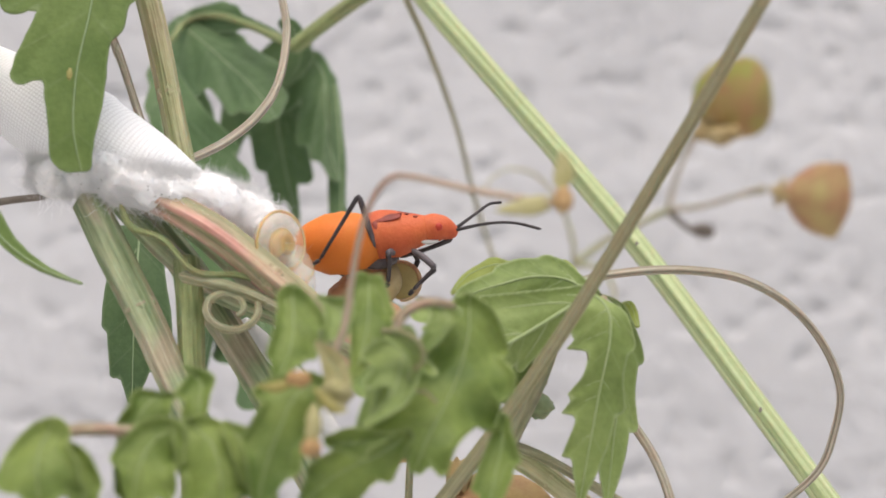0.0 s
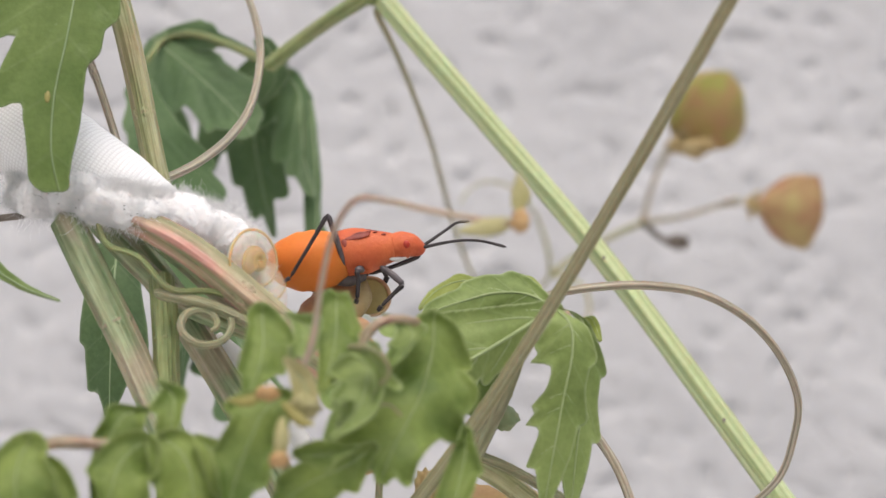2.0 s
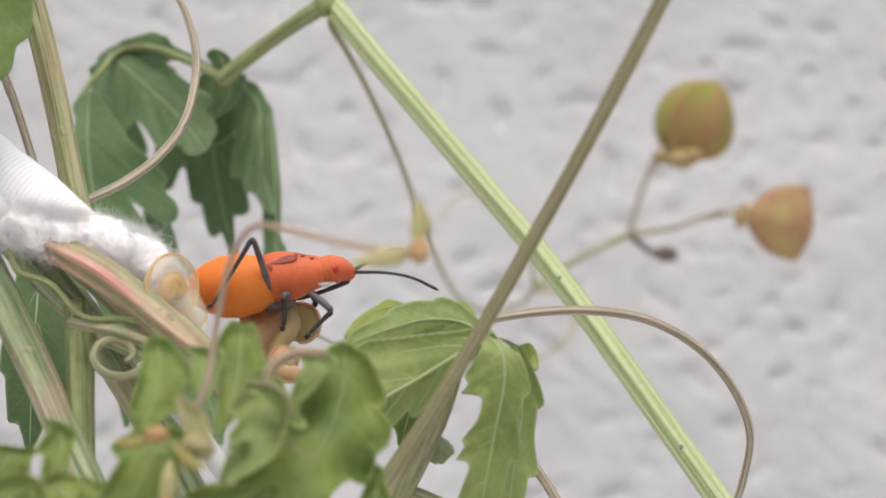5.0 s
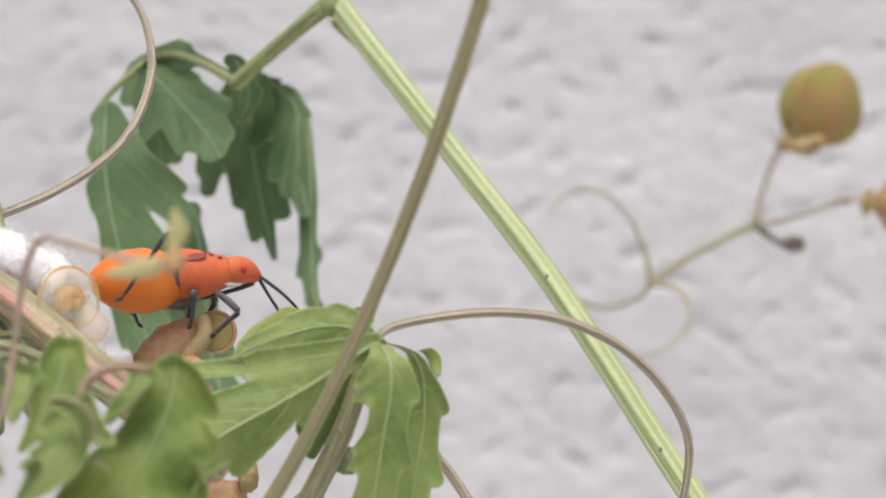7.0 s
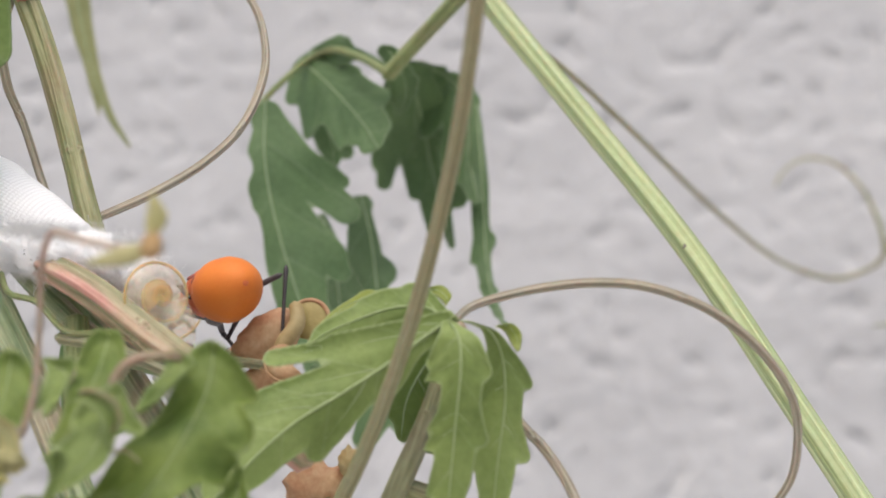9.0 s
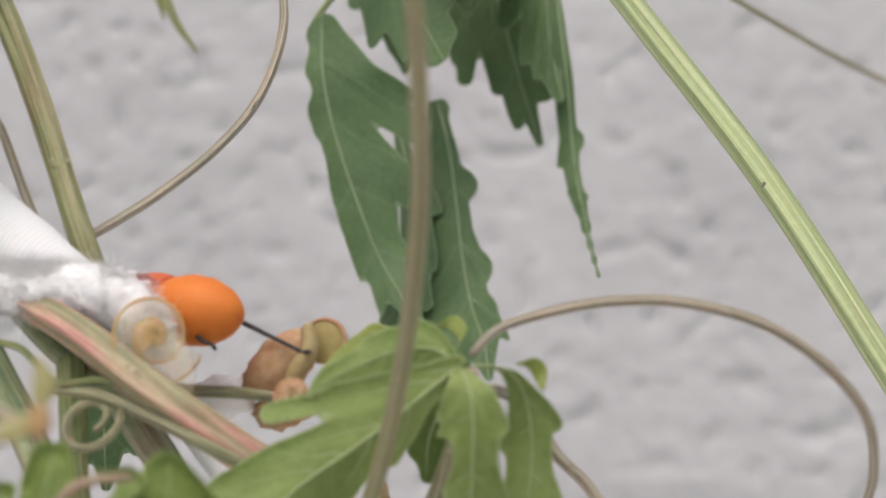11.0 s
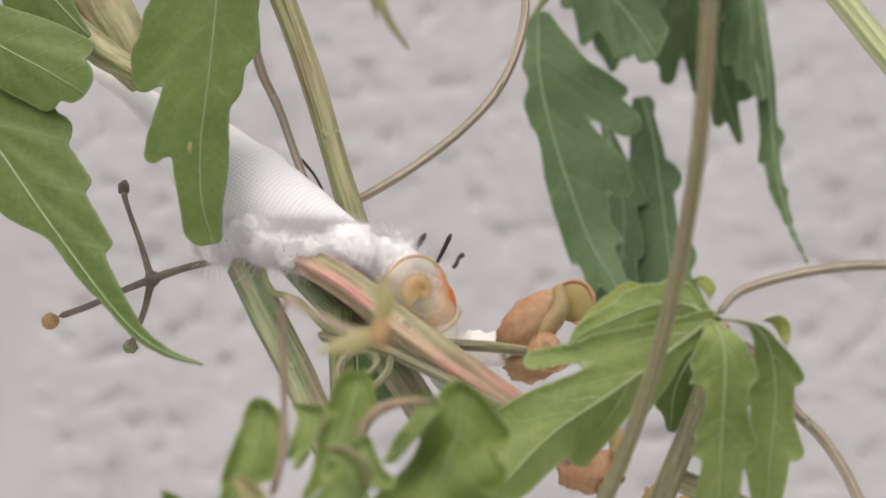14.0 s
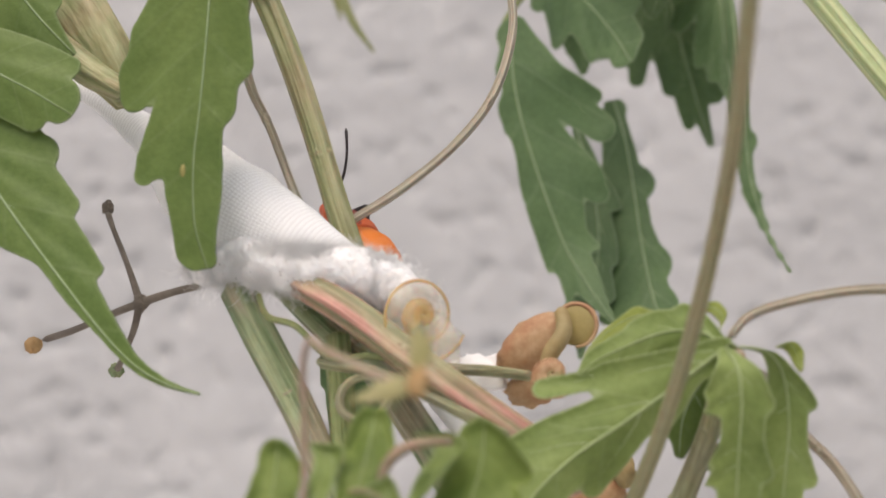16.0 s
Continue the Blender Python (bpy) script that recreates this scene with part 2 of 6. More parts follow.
M_DARKRED = plain("dark_red_chitin", (0.16, 0.03, 0.022), (0.30, 0.05, 0.03), 700, 0.5)
M_EYE = plain("red_eye", (0.42, 0.03, 0.015), (0.5, 0.05, 0.025), 900, 0.35)
M_BLACK = plain("black_chitin", (0.018, 0.014, 0.015), (0.05, 0.04, 0.042), 900, 0.45)
M_GREYLEG = plain("grey_chitin", (0.06, 0.05, 0.055), (0.15, 0.13, 0.14), 900, 0.5)
M_WHITE = plain("white_patch", (0.54, 0.525, 0.495), (0.6, 0.585, 0.562), 900, 0.5)
M_YELLOW = plain("yellow_bract", (0.36, 0.315, 0.09), (0.413, 0.375, 0.15), 400, 0.55, through_light=0.3)
M_BUDORANGE = plain("orange_bud", (0.5, 0.29, 0.12), (0.55, 0.37, 0.18), 500, 0.55, through_light=0.2)
# ground out of view; its pale tone is invented to reflect light onto undersides
M_BOUNCE = plain("pale_bounce_ground", (0.52, 0.51, 0.49), (0.6, 0.59, 0.57), 6, 0.95, 60, 1.0)


# ---- building helpers ----
ORIGIN = {}


def thing(name, base, label, category, group="", kind=""):
    """An Empty at a thing's base, in centimetres; its parts follow it."""
    ob = new(name)
    ob.empty_display_size = 0.002
    ob.location = Vector(base) * CM
    ORIGIN[ob.name] = Vector(base)
    return tagged(ob, label, category, group, kind)


def part(name, bm, material, parent, label="", smooth=True):
    """Links a bmesh, in centimetres of the place, as one mesh under a thing or a part."""
    root = parent
    while root.parent:
        root = root.parent
    o = ORIGIN[root.name]
    for v in bm.verts:
        v.co = (v.co - o) * CM
    bmesh.ops.recalc_face_normals(bm, faces=bm.faces)
    me = bpy.data.meshes.new(name)
    bm.to_mesh(me)
    bm.free()
    me.materials.append(material)
    me.shade_smooth() if smooth else me.shade_flat()
    ob = new(name, me)
    ob.parent = parent
    return tagged(ob, label)


def spline(points, n):
    """n + 1 points along a smooth curve through the given ones."""
    p = np.array(points, float)
    p = np.vstack([2 * p[0] - p[1], p, 2 * p[-1] - p[-2]])
    seg = len(p) - 3
    out = []
    for k in range(n + 1):
        u = k / n * seg
        i = min(int(u), seg - 1)
        u -= i
        a, b, c, d = p[i : i + 4]
        out.append(0.5 * (2 * b + (c - a) * u + (2 * a - 5 * b + 4 * c - d) * u * u + (3 * b - a - 3 * c + d) * u**3))
    return np.array(out)


def unit(v):
    return v / max(np.linalg.norm(v), 1e-9)


def tube(points, radii, n=40, ring=12, ribs=0, rib=0.12, flat=1.0, bm=None, twist=0.0, wobble=0.0, facing=(0, -1, 0)):
    """A tapered tube along a curve, ribbed lengthwise, with rounded ends and a lengthwise UV."""
    bm = bm or bmesh.new()
    uv = bm.loops.layers.uv.verify()
    c = spline(points, n)
    r = np.interp(np.linspace(0, 1, n + 1), np.linspace(0, 1, len(radii)), radii)
    if wobble:
        r = r * (1 + wobble * np.array([noise.noise(Vector(q) * 3.0) for q in c]))
    t = np.gradient(c, axis=0)
    side = unit(np.cross(t[0], facing))
    rows, length = [], np.r_[0, np.cumsum(np.linalg.norm(np.diff(c, axis=0), axis=1))]
    for i in range(n + 1):
        ti = unit(t[i])
        side = unit(side - ti * (side @ ti))
        up = np.cross(ti, side)
        end = 0.35 if i in (0, n) else 1.0
        row = []
        for k in range(ring):
            a = 2 * math.pi * k / ring + twist * i / n
            m = r[i] * end * (1 + (rib * math.cos(ribs * 2 * math.pi * k / ring) if ribs else 0))
            row.append(bm.verts.new(c[i] + m * (math.cos(a) * side + flat * math.sin(a) * up)))
        rows.append(row)
    for i in range(n):
        for k in range(ring):
            q = (k + 1) % ring
            fa = bm.faces.new((rows[i][k], rows[i][q], rows[i + 1][q], rows[i + 1][k]))
            for loop, (u, v) in zip(fa.loops, ((k, i), (k + 1, i), (k + 1, i + 1), (k, i + 1))):
                loop[uv].uv = (u / ring, length[v] / max(length[-1], 1e-6))
    bm.faces.new(rows[0][::-1])
    bm.faces.new(rows[-1])
    return bm


def leaflet(spine, right, left, wr, wl, teeth=4, depth=0.4, lean=0.55, fold=0.25, n=64, m=5, tip=0.9, wave=0.05, seed=0, thick=0.012, start=0.12, profile=None, saw_edge=0.0, roll=0.0):
    """A lobed leaf blade hung on its midrib: right and left are the ways in which its halves spread, wr and wl their widths;
    lobes lean towards the tip, the halves bend away and the rim waves. Two skins with a rim between."""
    rnd = random.Random(seed)
    c = spline(spine, n)
    t = np.gradient(c, axis=0)
    right, left = unit(np.array(right, float)), unit(np.array(left, float))
    face = unit(np.cross(right - left, unit(t[n // 2])))
    if face[1] > 0:
        face = -face
    shift = [rnd.uniform(0, 1) for _ in range(2)]
    size = [[rnd.uniform(0.8, 1.15) for _ in range(teeth + 3)] for _ in range(2)]

    def width(s, h):
        if profile:
            w = profile[h]
            u = s * (len(w) - 1)
            k = min(int(u), len(w) - 2)
            u = (u - k) * (u - k) * (3 - 2 * (u - k))
            return (w[k] * (1 - u) + w[k + 1] * u) * (1 + 0.05 * noise.noise(Vector((s * 22, h, seed))) + saw_edge * ((s * 13 + 0.4 * h) % 1 - 0.5)) * math.sqrt(max(0.0, 1 - (max(0.0, s - 0.93) / 0.07) ** 2)) + 0.003
        body = start * (1 - s) + (1 - start * 0.5) * math.sin(math.pi * min(1, s**0.72)) ** 0.75 * (1 - 0.35 * s)
        ph = s * teeth + 0.35 * shift[h]
        fr, k = ph % 1, int(ph)
        saw = math.sin(math.pi * fr**0.8) ** 0.55
        taper = max(0.0, 1 - (max(0, s - tip) / (1 - tip)) ** 2) if tip < 1 else 1
        return max(0.004, body * (1 - depth + depth * saw * size[h][k]) * taper)

    if profile:
        wr = wl = 1.0
    bm = bmesh.new()
    uv = bm.loops.layers.uv.verify()
    cols = [(1, j / m) for j in range(m, 0, -1)] + [(0, 0.0)] + [(0, j / m) for j in range(1, m + 1)]
    top, low, uvs = [], [], []
    for i in range(n + 1):
        s, ti = i / n, unit(t[i])
        a, b, e = [], [], []
        for h, q in cols:
            way, w = (left, wl * width(s, 1)) if h else (right, wr * width(s, 0))
            p = c[i] + way * w * q + ti * lean * w * q**1.4 - face * fold * w * q * q
            p = p + face * wave * w * math.sin(9 * s + 4 * q * (1 if h else -1) + 6 * shift[h]) * q
            p = p + face * roll * w * q**5
            p = p + face * 0.03 * (noise.noise(Vector(p) * 2.2 + Vector((seed, 0, 0))))
            a.append(bm.verts.new(p + face * thick * 0.5))
            b.append(bm.verts.new(p - face * thick * 0.5))
            e.append((s, 0.5 - 0.5 * q if h else 0.5 + 0.5 * q))
        top.append(a), low.append(b), uvs.append(e)
    k = len(cols)
    for skin in (top, low):
        for i in range(n):
            for j in range(k - 1):
                f = bm.faces.new((skin[i][j], skin[i][j + 1], skin[i + 1][j + 1], skin[i + 1][j]))
                for loop, (y, x) in zip(f.loops, ((i, j), (i, j + 1), (i + 1, j + 1), (i + 1, j))):
                    loop[uv].uv = uvs[y][x]
    for i in range(n):
        bm.faces.new((top[i][0], top[i + 1][0], low[i + 1][0], low[i][0]))
        bm.faces.new((top[i][-1], top[i + 1][-1], low[i + 1][-1], low[i][-1]))
    for i in (0, n):
        for j in range(k - 1):
            bm.faces.new((top[i][j], top[i][j + 1], low[i][j + 1], low[i][j]))
    return bm, [tuple(q + face * 0.008) for q in c[:: n // 8]]


def ball(centre, radii, axes=None, u=24, v=16, lump=0.0, freq=3.0, bm=None):
    """An uneven ellipsoid."""
    bm = bm or bmesh.new()
    g = bmesh.ops.create_uvsphere(bm, u_segments=u, v_segments=v, radius=1.0)
    ax = np.eye(3) if axes is None else np.array(axes, float)
    for w in g["verts"]:
        d = np.array(w.co)
        k = 1 + lump * noise.noise(Vector(d) * freq + Vector(centre))
        w.co = Vector(np.array(centre) + (d * np.array(radii) * k) @ ax)
    return bm


def lobed(parent, material, spine, right, left, lobes, body, fold=0.15, wave=0.04, seed=0, cell=0.03, thick=0.012, vein=0.012, curl=0.0, freq=5.0, label=""):
    """A pinnately lobed leaf blade as one part with its veins: a band along the midrib (half widths, right and left) and
    rounded lobes, each from a point of the midrib (0 to 1) to the place of its tip, with the radius at root and tip."""
    n = 120
    c = spline(spine, n)
    t = np.gradient(c, axis=0)
    arc = np.r_[0, np.cumsum(np.linalg.norm(np.diff(c, axis=0), axis=1))]
    long = arc[-1]
    right, left = unit(np.array(right, float)), unit(np.array(left, float))
    face = unit(np.cross(right - left, unit(t[n // 2])))
    if face[1] > 0:
        face = -face
    segs = []
    for s, tip, r0, r1 in lobes:
        best = None
        for side, way in ((1, right), (-1, left)):
            for i in range(int(s * n), n + 1):
                d = np.array(tip) - c[i]
                v = d @ way
                miss = np.linalg.norm((d - v * way) * (1, 0.25, 1))
                if v >= 0 and (best is None or miss < best[0]):
                    best = (miss, arc[i], side * v)
        segs.append((s * long, best[1], best[2], r0, r1))

    def field(u, v):
        s = np.clip(u / long, 0, 1)
        k = np.linspace(0, 1, len(body[0]))
        w = np.where(v > 0, np.interp(s, k, body[0]), np.interp(s, k, body[1]))
        over = np.maximum(np.maximum(-u, u - long), 0)
        parts = [w - np.hypot(v, over * 1.2)]
        for a, b, q, r0, r1 in segs:
            ax, ay = b - a, q
            h = np.clip(((u - a) * ax + v * ay) / (ax * ax + ay * ay), 0, 1)
            parts.append(r0 + (r1 - r0) * h ** 1.8 - np.hypot(u - a - h * ax, v - h * ay))
        k = 0.018
        parts = np.array(parts) / k
        m = parts.max(axis=0)
        f = k * (m + np.log(np.exp(parts - m).sum(axis=0)))
        return f + 0.008 * np.sin(u * 7 + seed) * np.sin(v * 9 + 2 * seed) + 0.002 * np.sin(u * 37 + seed) * np.sin(v * 31)

    lo_u = min([-0.05] + [b - r1 - 0.1 for a, b, q, r0, r1 in segs] + [a - r0 for a, b, q, r0, r1 in segs])
    hi_u = max([long + max(body[0][-1], body[1][-1]) + 0.05] + [b + r1 + 0.1 for a, b, q, r0, r1 in segs])
    hi_v = max([max(body[0]) + 0.1] + [q + r1 + 0.1 for a, b, q, r0, r1 in segs])
    lo_v = min([-max(body[1]) - 0.1] + [q - r1 - 0.1 for a, b, q, r0, r1 in segs])
    nu, nv = int((hi_u - lo_u) / cell) + 2, int((hi_v - lo_v) / cell) + 2
    gu, gv = np.meshgrid(lo_u + cell * np.arange(nu), lo_v + cell * np.arange(nv), indexing="ij")
    f = field(gu, gv)
    inside = f > 0
    quad = inside[:-1, :-1] | inside[1:, :-1] | inside[:-1, 1:] | inside[1:, 1:]
    pu, pv = gu.copy(), gv.copy()
    for _ in range(4):
        e = 0.004
        fu, fv = (field(pu + e, pv) - field(pu - e, pv)) / (2 * e), (field(pu, pv + e) - field(pu, pv - e)) / (2 * e)
        g2, now = np.maximum(fu * fu + fv * fv, 0.2), field(pu, pv)
        move = np.where(inside, 0, -now / g2)
        move = np.clip(move, -0.05, 0.05)
        pu, pv = pu + move * fu, pv + move * fv
    base = np.stack([np.interp(pu, arc, c[:, k]) for k in range(3)], -1)
    over = np.maximum(pu - long, 0)[..., None] * unit(t[-1]) - np.maximum(-pu, 0)[..., None] * unit(t[0])
    across = np.abs(pv)[..., None]
    p = base + over + np.where(pv[..., None] > 0, right, left) * across
    wide = max(hi_v, -lo_v)
    bend = fold * across ** 2 / wide - wave * across * np.sin(pu * freq + 0.6 * freq * pv + seed)[..., None] - curl * np.maximum(0.05 - field(pu, pv), 0)[..., None] * 3
    p = p - face * bend
    # the blade sinks a little along each vein and swells between them
    groove = np.full(pu.shape, 1.0)
    for a, b, q, r0, r1 in segs + [(0, long, 0, 0, 0)]:
        ax, ay = b - a, q
        h = np.clip(((pu - a) * ax + pv * ay) / (ax * ax + ay * ay), 0, 1)
        groove = np.minimum(groove, np.hypot(pu - a - h * ax, pv - h * ay) / 0.12)
    p = p + face * 0.022 * np.minimum(groove, 1.0)[..., None]
    bm = bmesh.new()
    uv = bm.loops.layers.uv.verify()
    edge = bm.loops.layers.uv.new("edge")
    depth = 1.0 + np.maximum(field(pu, pv), 0)
    skins, faces = [{}, {}], []
    for i, j in zip(*np.nonzero(quad)):
        faces.append(((i, j), (i + 1, j), (i + 1, j + 1), (i, j + 1)))
    for q in faces:
        for key in q:
            if key not in skins[0]:
                skins[0][key] = bm.verts.new(p[key] + face * thick * 0.5)
                skins[1][key] = bm.verts.new(p[key] - face * thick * 0.5)
    edges = {}
    for q in faces:
        for skin in skins:
            fa = bm.faces.new([skin[key] for key in q])
            for loop, key in zip(fa.loops, q):
                loop[uv].uv = (pu[key] / long, 0.5 + 0.45 * pv[key] / wide)
                loop[edge].uv = (depth[key], 0)
        for a, b in zip(q, q[1:] + q[:1]):
            edges[(min(a, b), max(a, b))] = edges.get((min(a, b), max(a, b)), 0) + 1
    for (a, b), count in edges.items():
        if count == 1:
            bm.faces.new((skins[0][a], skins[0][b], skins[1][b], skins[1][a]))
    blade = part("leaflet", bm, material, parent, label)

    def lift(u, v):
        q = np.array([np.interp(u, arc, c[:, k]) for k in range(3)]) + (right if v > 0 else left) * abs(v)
        return q - face * (fold * v * v / wide - wave * abs(v) * math.sin(u * freq + 0.6 * freq * v + seed)) + face * (0.008 if v == 0 else 0.0035)

    part("midrib", tube([lift(u, 0) for u in np.linspace(0, long, 14)], [vein, vein * 0.7, vein * 0.3], 28, 6), VEIN_OF.get(material.name, M_VEIN), blade)
    for a, b, q, r0, r1 in segs:
        if abs(q) > 0.12:
            part("side_vein", tube([lift(a + (b - a) * h ** 1.25, q * h * 0.98) for h in np.linspace(0.02, 0.9, 7)], [vein * 0.65, vein * 0.5, vein * 0.2], 14, 5), VEIN_OF.get(material.name, M_VEIN), blade)
    return blade


# ---- the wall and the ground ----
def build_wall():
    """A stuccoed wall with soft lumps and pits; lumps are real where the plants hang before it."""
    w = thing("wall_back", (0, 70, 0), "light grey stuccoed wall with soft lumps and pits", "wall", kind="structure")
    x0, x1, z0, z1, nx, nz = -42.0, 56.0, -30.0, 48.0, 520, 420
    bm = bmesh.new()
    rows = []
    for j in range(nz + 1):
        row = []
        for i in range(nx + 1):
            x, z = x0 + (x1 - x0) * i / nx, z0 + (z1 - z0) * j / nz
            p = Vector((x, 0, z))
            lump = noise.noise(p * 0.5) * 0.5 + noise.noise(p * 1.15 + Vector((9, 0, 3))) * 0.5 + noise.noise(p * 2.4 + Vector((2, 5, 3))) * 0.28
            pit = max(0.0, noise.noise(Vector((x * 0.75, 7, z * 0.85)) + Vector((40, 7, 0))) - 0.18)
            edge = min(1.0, i / 8, (nx - i) / 8, j / 8, (nz - j) / 8)
            row.append(bm.verts.new((x, 70 - (0.15 * lump - 0.62 * pit) * edge, z)))
        rows.append(row)
    for j in range(nz):
        for i in range(nx):
            bm.faces.new((rows[j][i], rows[j][i + 1], rows[j + 1][i + 1], rows[j + 1][i]))
    part("plaster", bm, M_STUCCO, w)
    for name, (a, b, c, d) in {"plaster_low": (-400, 400, -80, z0), "plaster_high": (-400, 400, z1, 300),
                               "plaster_side": (-400, x0, z0, z1), "plaster_end": (x1, 400, z0, z1)}.items():
        bm = bmesh.new()
        v = [bm.verts.new(q) for y in (70, 84) for q in ((a, y, c), (b, y, c), (b, y, d), (a, y, d))]
        for f in ((0, 1, 2, 3), (7, 6, 5, 4), (0, 4, 5, 1), (1, 5, 6, 2), (2, 6, 7, 3), (3, 7, 4, 0)):
            bm.faces.new([v[k] for k in f])
        part(name, bm, M_STUCCO, w, smooth=False)
    bm = bmesh.new()
    v = [bm.verts.new(q) for y in (71.5, 83.99) for q in ((x0, y, z0), (x1, y, z0), (x1, y, z1), (x0, y, z1))]
    for f in ((0, 1, 2, 3), (7, 6, 5, 4), (0, 4, 5, 1), (1, 5, 6, 2), (2, 6, 7, 3), (3, 7, 4, 0)):
        bm.faces.new([v[k] for k in f])
    part("masonry", bm, M_STUCCO, w, smooth=False)


def build_ground():
    # never in view: a made-up pale surface that fills the plants from below
    g = thing("ground", (0, 0, -80), "unseen pale ground below the plants, added to bounce light upwards", "ground", kind="structure")
    bm = bmesh.new()
    n, size = 60, 30000.0
    rows = [[bm.verts.new((size * (i / n - 0.5) * abs(2 * i / n - 1) ** 2, size * (j / n - 0.5) * abs(2 * j / n - 1) ** 2,
                           -80 + 1.5 * noise.noise(Vector((i, j, 0)) * 0.7) - 1.5)) for i in range(n + 1)] for j in range(n + 1)]
    for j in range(n):
        for i in range(n):
            bm.faces.new((rows[j][i], rows[j][i + 1], rows[j + 1][i + 1], rows[j + 1][i]))
    part("bounce_sheet", bm, M_BOUNCE, g)


build_wall()
build_ground()


# ---- the main vine: ribbed stem, leaf on its stalk, flower stalk with pods ----
def build_main_stem():
    s = thing("vine", (6.6, 2.0, -3.6), "pale green ribbed vine stem with dark grooves, slanting down", "vine")
    pts = [(0.25, 8.05, 8.6), (1.76, 6.75, 5.83), (2.96, 5.75, 3.8), (4.11, 4.78, 1.84), (5.1, 3.78, -0.17), (6.05, 2.8, -2.15), (7.5, 1.3, -5.2)]
    part("stem", tube(pts, [0.13, 0.135, 0.13, 0.125, 0.12, 0.125, 0.125], 90, 36, 6, 0.08), M_STEM, s)
    part("node", ball((1.66, 6.68, 5.79), (0.13, 0.12, 0.14), lump=0.3), M_STALK, s, "swollen olive joint")
    part("scar", ball((4.06, 4.665, 1.83), (0.022, 0.014, 0.04), u=10, v=8), M_TWIG, s, "small dark scar")
    part("scar", ball((5.05, 3.665, -0.18), (0.02, 0.014, 0.034), u=10, v=8), M_TWIG, s, "small dark scar")


def build_dark_leaf():
    lf = thing("vine_leaf", (1.6, 6.62, 5.72), "dark green lobed compound leaf drooping from its olive stalk", "leaf")
    part("leaf_stalk", tube([(1.61, 6.65, 5.76), (1.23, 7.2, 5.67), (0.84, 7.6, 5.48), (0.46, 7.9, 5.22)], [0.11, 0.095, 0.095, 0.1], 24, 12, 3, 0.06), M_STALK, lf)
    part("stalklet", tube([(0.49, 8, 5.33), (0.08, 8.6, 5.8), (-0.44, 9.3, 6.26), (-0.83, 9.6, 6.28), (-0.98, 9, 5.79), (-1.17, 8.5, 5.26), (-1.29, 8.3, 4.89)], [0.06, 0.05, 0.045, 0.045, 0.04, 0.035], 40, 8), M_STALK, lf)
    # the long leaflet towards the viewer, the two behind it
    lobed(lf, M_DARKLEAF, [(-1.11, 8.3, 4.97), (-1.08, 8.2, 4.41), (-0.99, 8.2, 3.85), (-0.84, 8.2, 3.28), (-0.66, 8.2, 2.72), (-0.47, 8.2, 2.2), (-0.2, 8.1, 1.73), (0.08, 8, 1.3)], (0.97, 0.45, 0.25), (-0.97, 0.1, -0.25),
          [(0, (-0.29, 9, 3.72), 0.2, 0.2), (0.12, (-0.36, 9, 3.74), 0.22, 0.18), (0.08, (-0.3, 8.9, 4.15), 0.16, 0.1), (0.25, (-0.46, 8.9, 3.08), 0.26, 0.22), (0.3, (-0.35, 8.9, 2.88), 0.24, 0.165), (0.62, (-0.28, 8.5, 2.24), 0.19, 0.1), (0.4, (-0.98, 8, 2.86), 0.13, 0.012), (0.6, (-0.7, 8, 1.93), 0.17, 0.015), (0.75, (-0.44, 8, 1.52), 0.15, 0.02)],
          ((0.1, 0.2, 0.34, 0.44, 0.44, 0.46, 0.42, 0.3, 0.22, 0.13, 0.03), (0.13, 0.17, 0.17, 0.18, 0.2, 0.25, 0.29, 0.29, 0.25, 0.15, 0.03)), fold=0.06, wave=0.03, seed=3, vein=0.007)
    lobed(lf, M_DARKLEAF, [(-0.21, 10.3, 4.53), (-0.05, 10.1, 3.97), (0.09, 9.8, 3.23), (0.23, 9.4, 2.44), (0.4, 9, 1.74), (0.62, 8.6, 1.2), (0.7, 8.4, 0.78)], (0.99, 0.5, 0.14), (-0.99, 0.1, -0.14),
          [(0.02, (-0.25, 10.2, 4.3), 0.14, 0.12), (0.3, (-0.28, 9.6, 2.86), 0.3, 0.2), (0.5, (0.56, 9.1, 2.09), 0.2, 0.06), (0.7, (0.93, 8.6, 1.3), 0.2, 0.03), (0.6, (-0.08, 8.8, 1.54), 0.35, 0.2), (0.75, (0.21, 8.4, 0.93), 0.3, 0.2)],
          ((0.1, 0.1, 0.12, 0.15, 0.18, 0.22, 0.25, 0.2, 0.05), (0.15, 0.3, 0.4, 0.42, 0.42, 0.4, 0.4, 0.3, 0.05)), fold=0.12, seed=5)
    lobed(lf, M_DARKLEAF, [(-0.71, 10.2, 4.27), (-0.48, 9.9, 3.51), (-0.32, 9.5, 2.77), (-0.3, 9.2, 2.16), (-0.36, 8.9, 1.63), (-0.4, 8.6, 0.99)], (1, 0.1, -0.04), (-1, 0.1, 0.04),
          [(0.2, (-0.14, 9.6, 3.02), 0.16, 0.1), (0.45, (-0.14, 9.2, 2.25), 0.16, 0.1), (0.6, (-0.15, 9, 1.77), 0.12, 0.1), (0.6, (-0.57, 8.9, 1.58), 0.2, 0.1)],
          ((0.05, 0.15, 0.18, 0.18, 0.15, 0.08, 0.03), (0.05, 0.15, 0.2, 0.22, 0.24, 0.2, 0.05)), fold=0.12, seed=6)
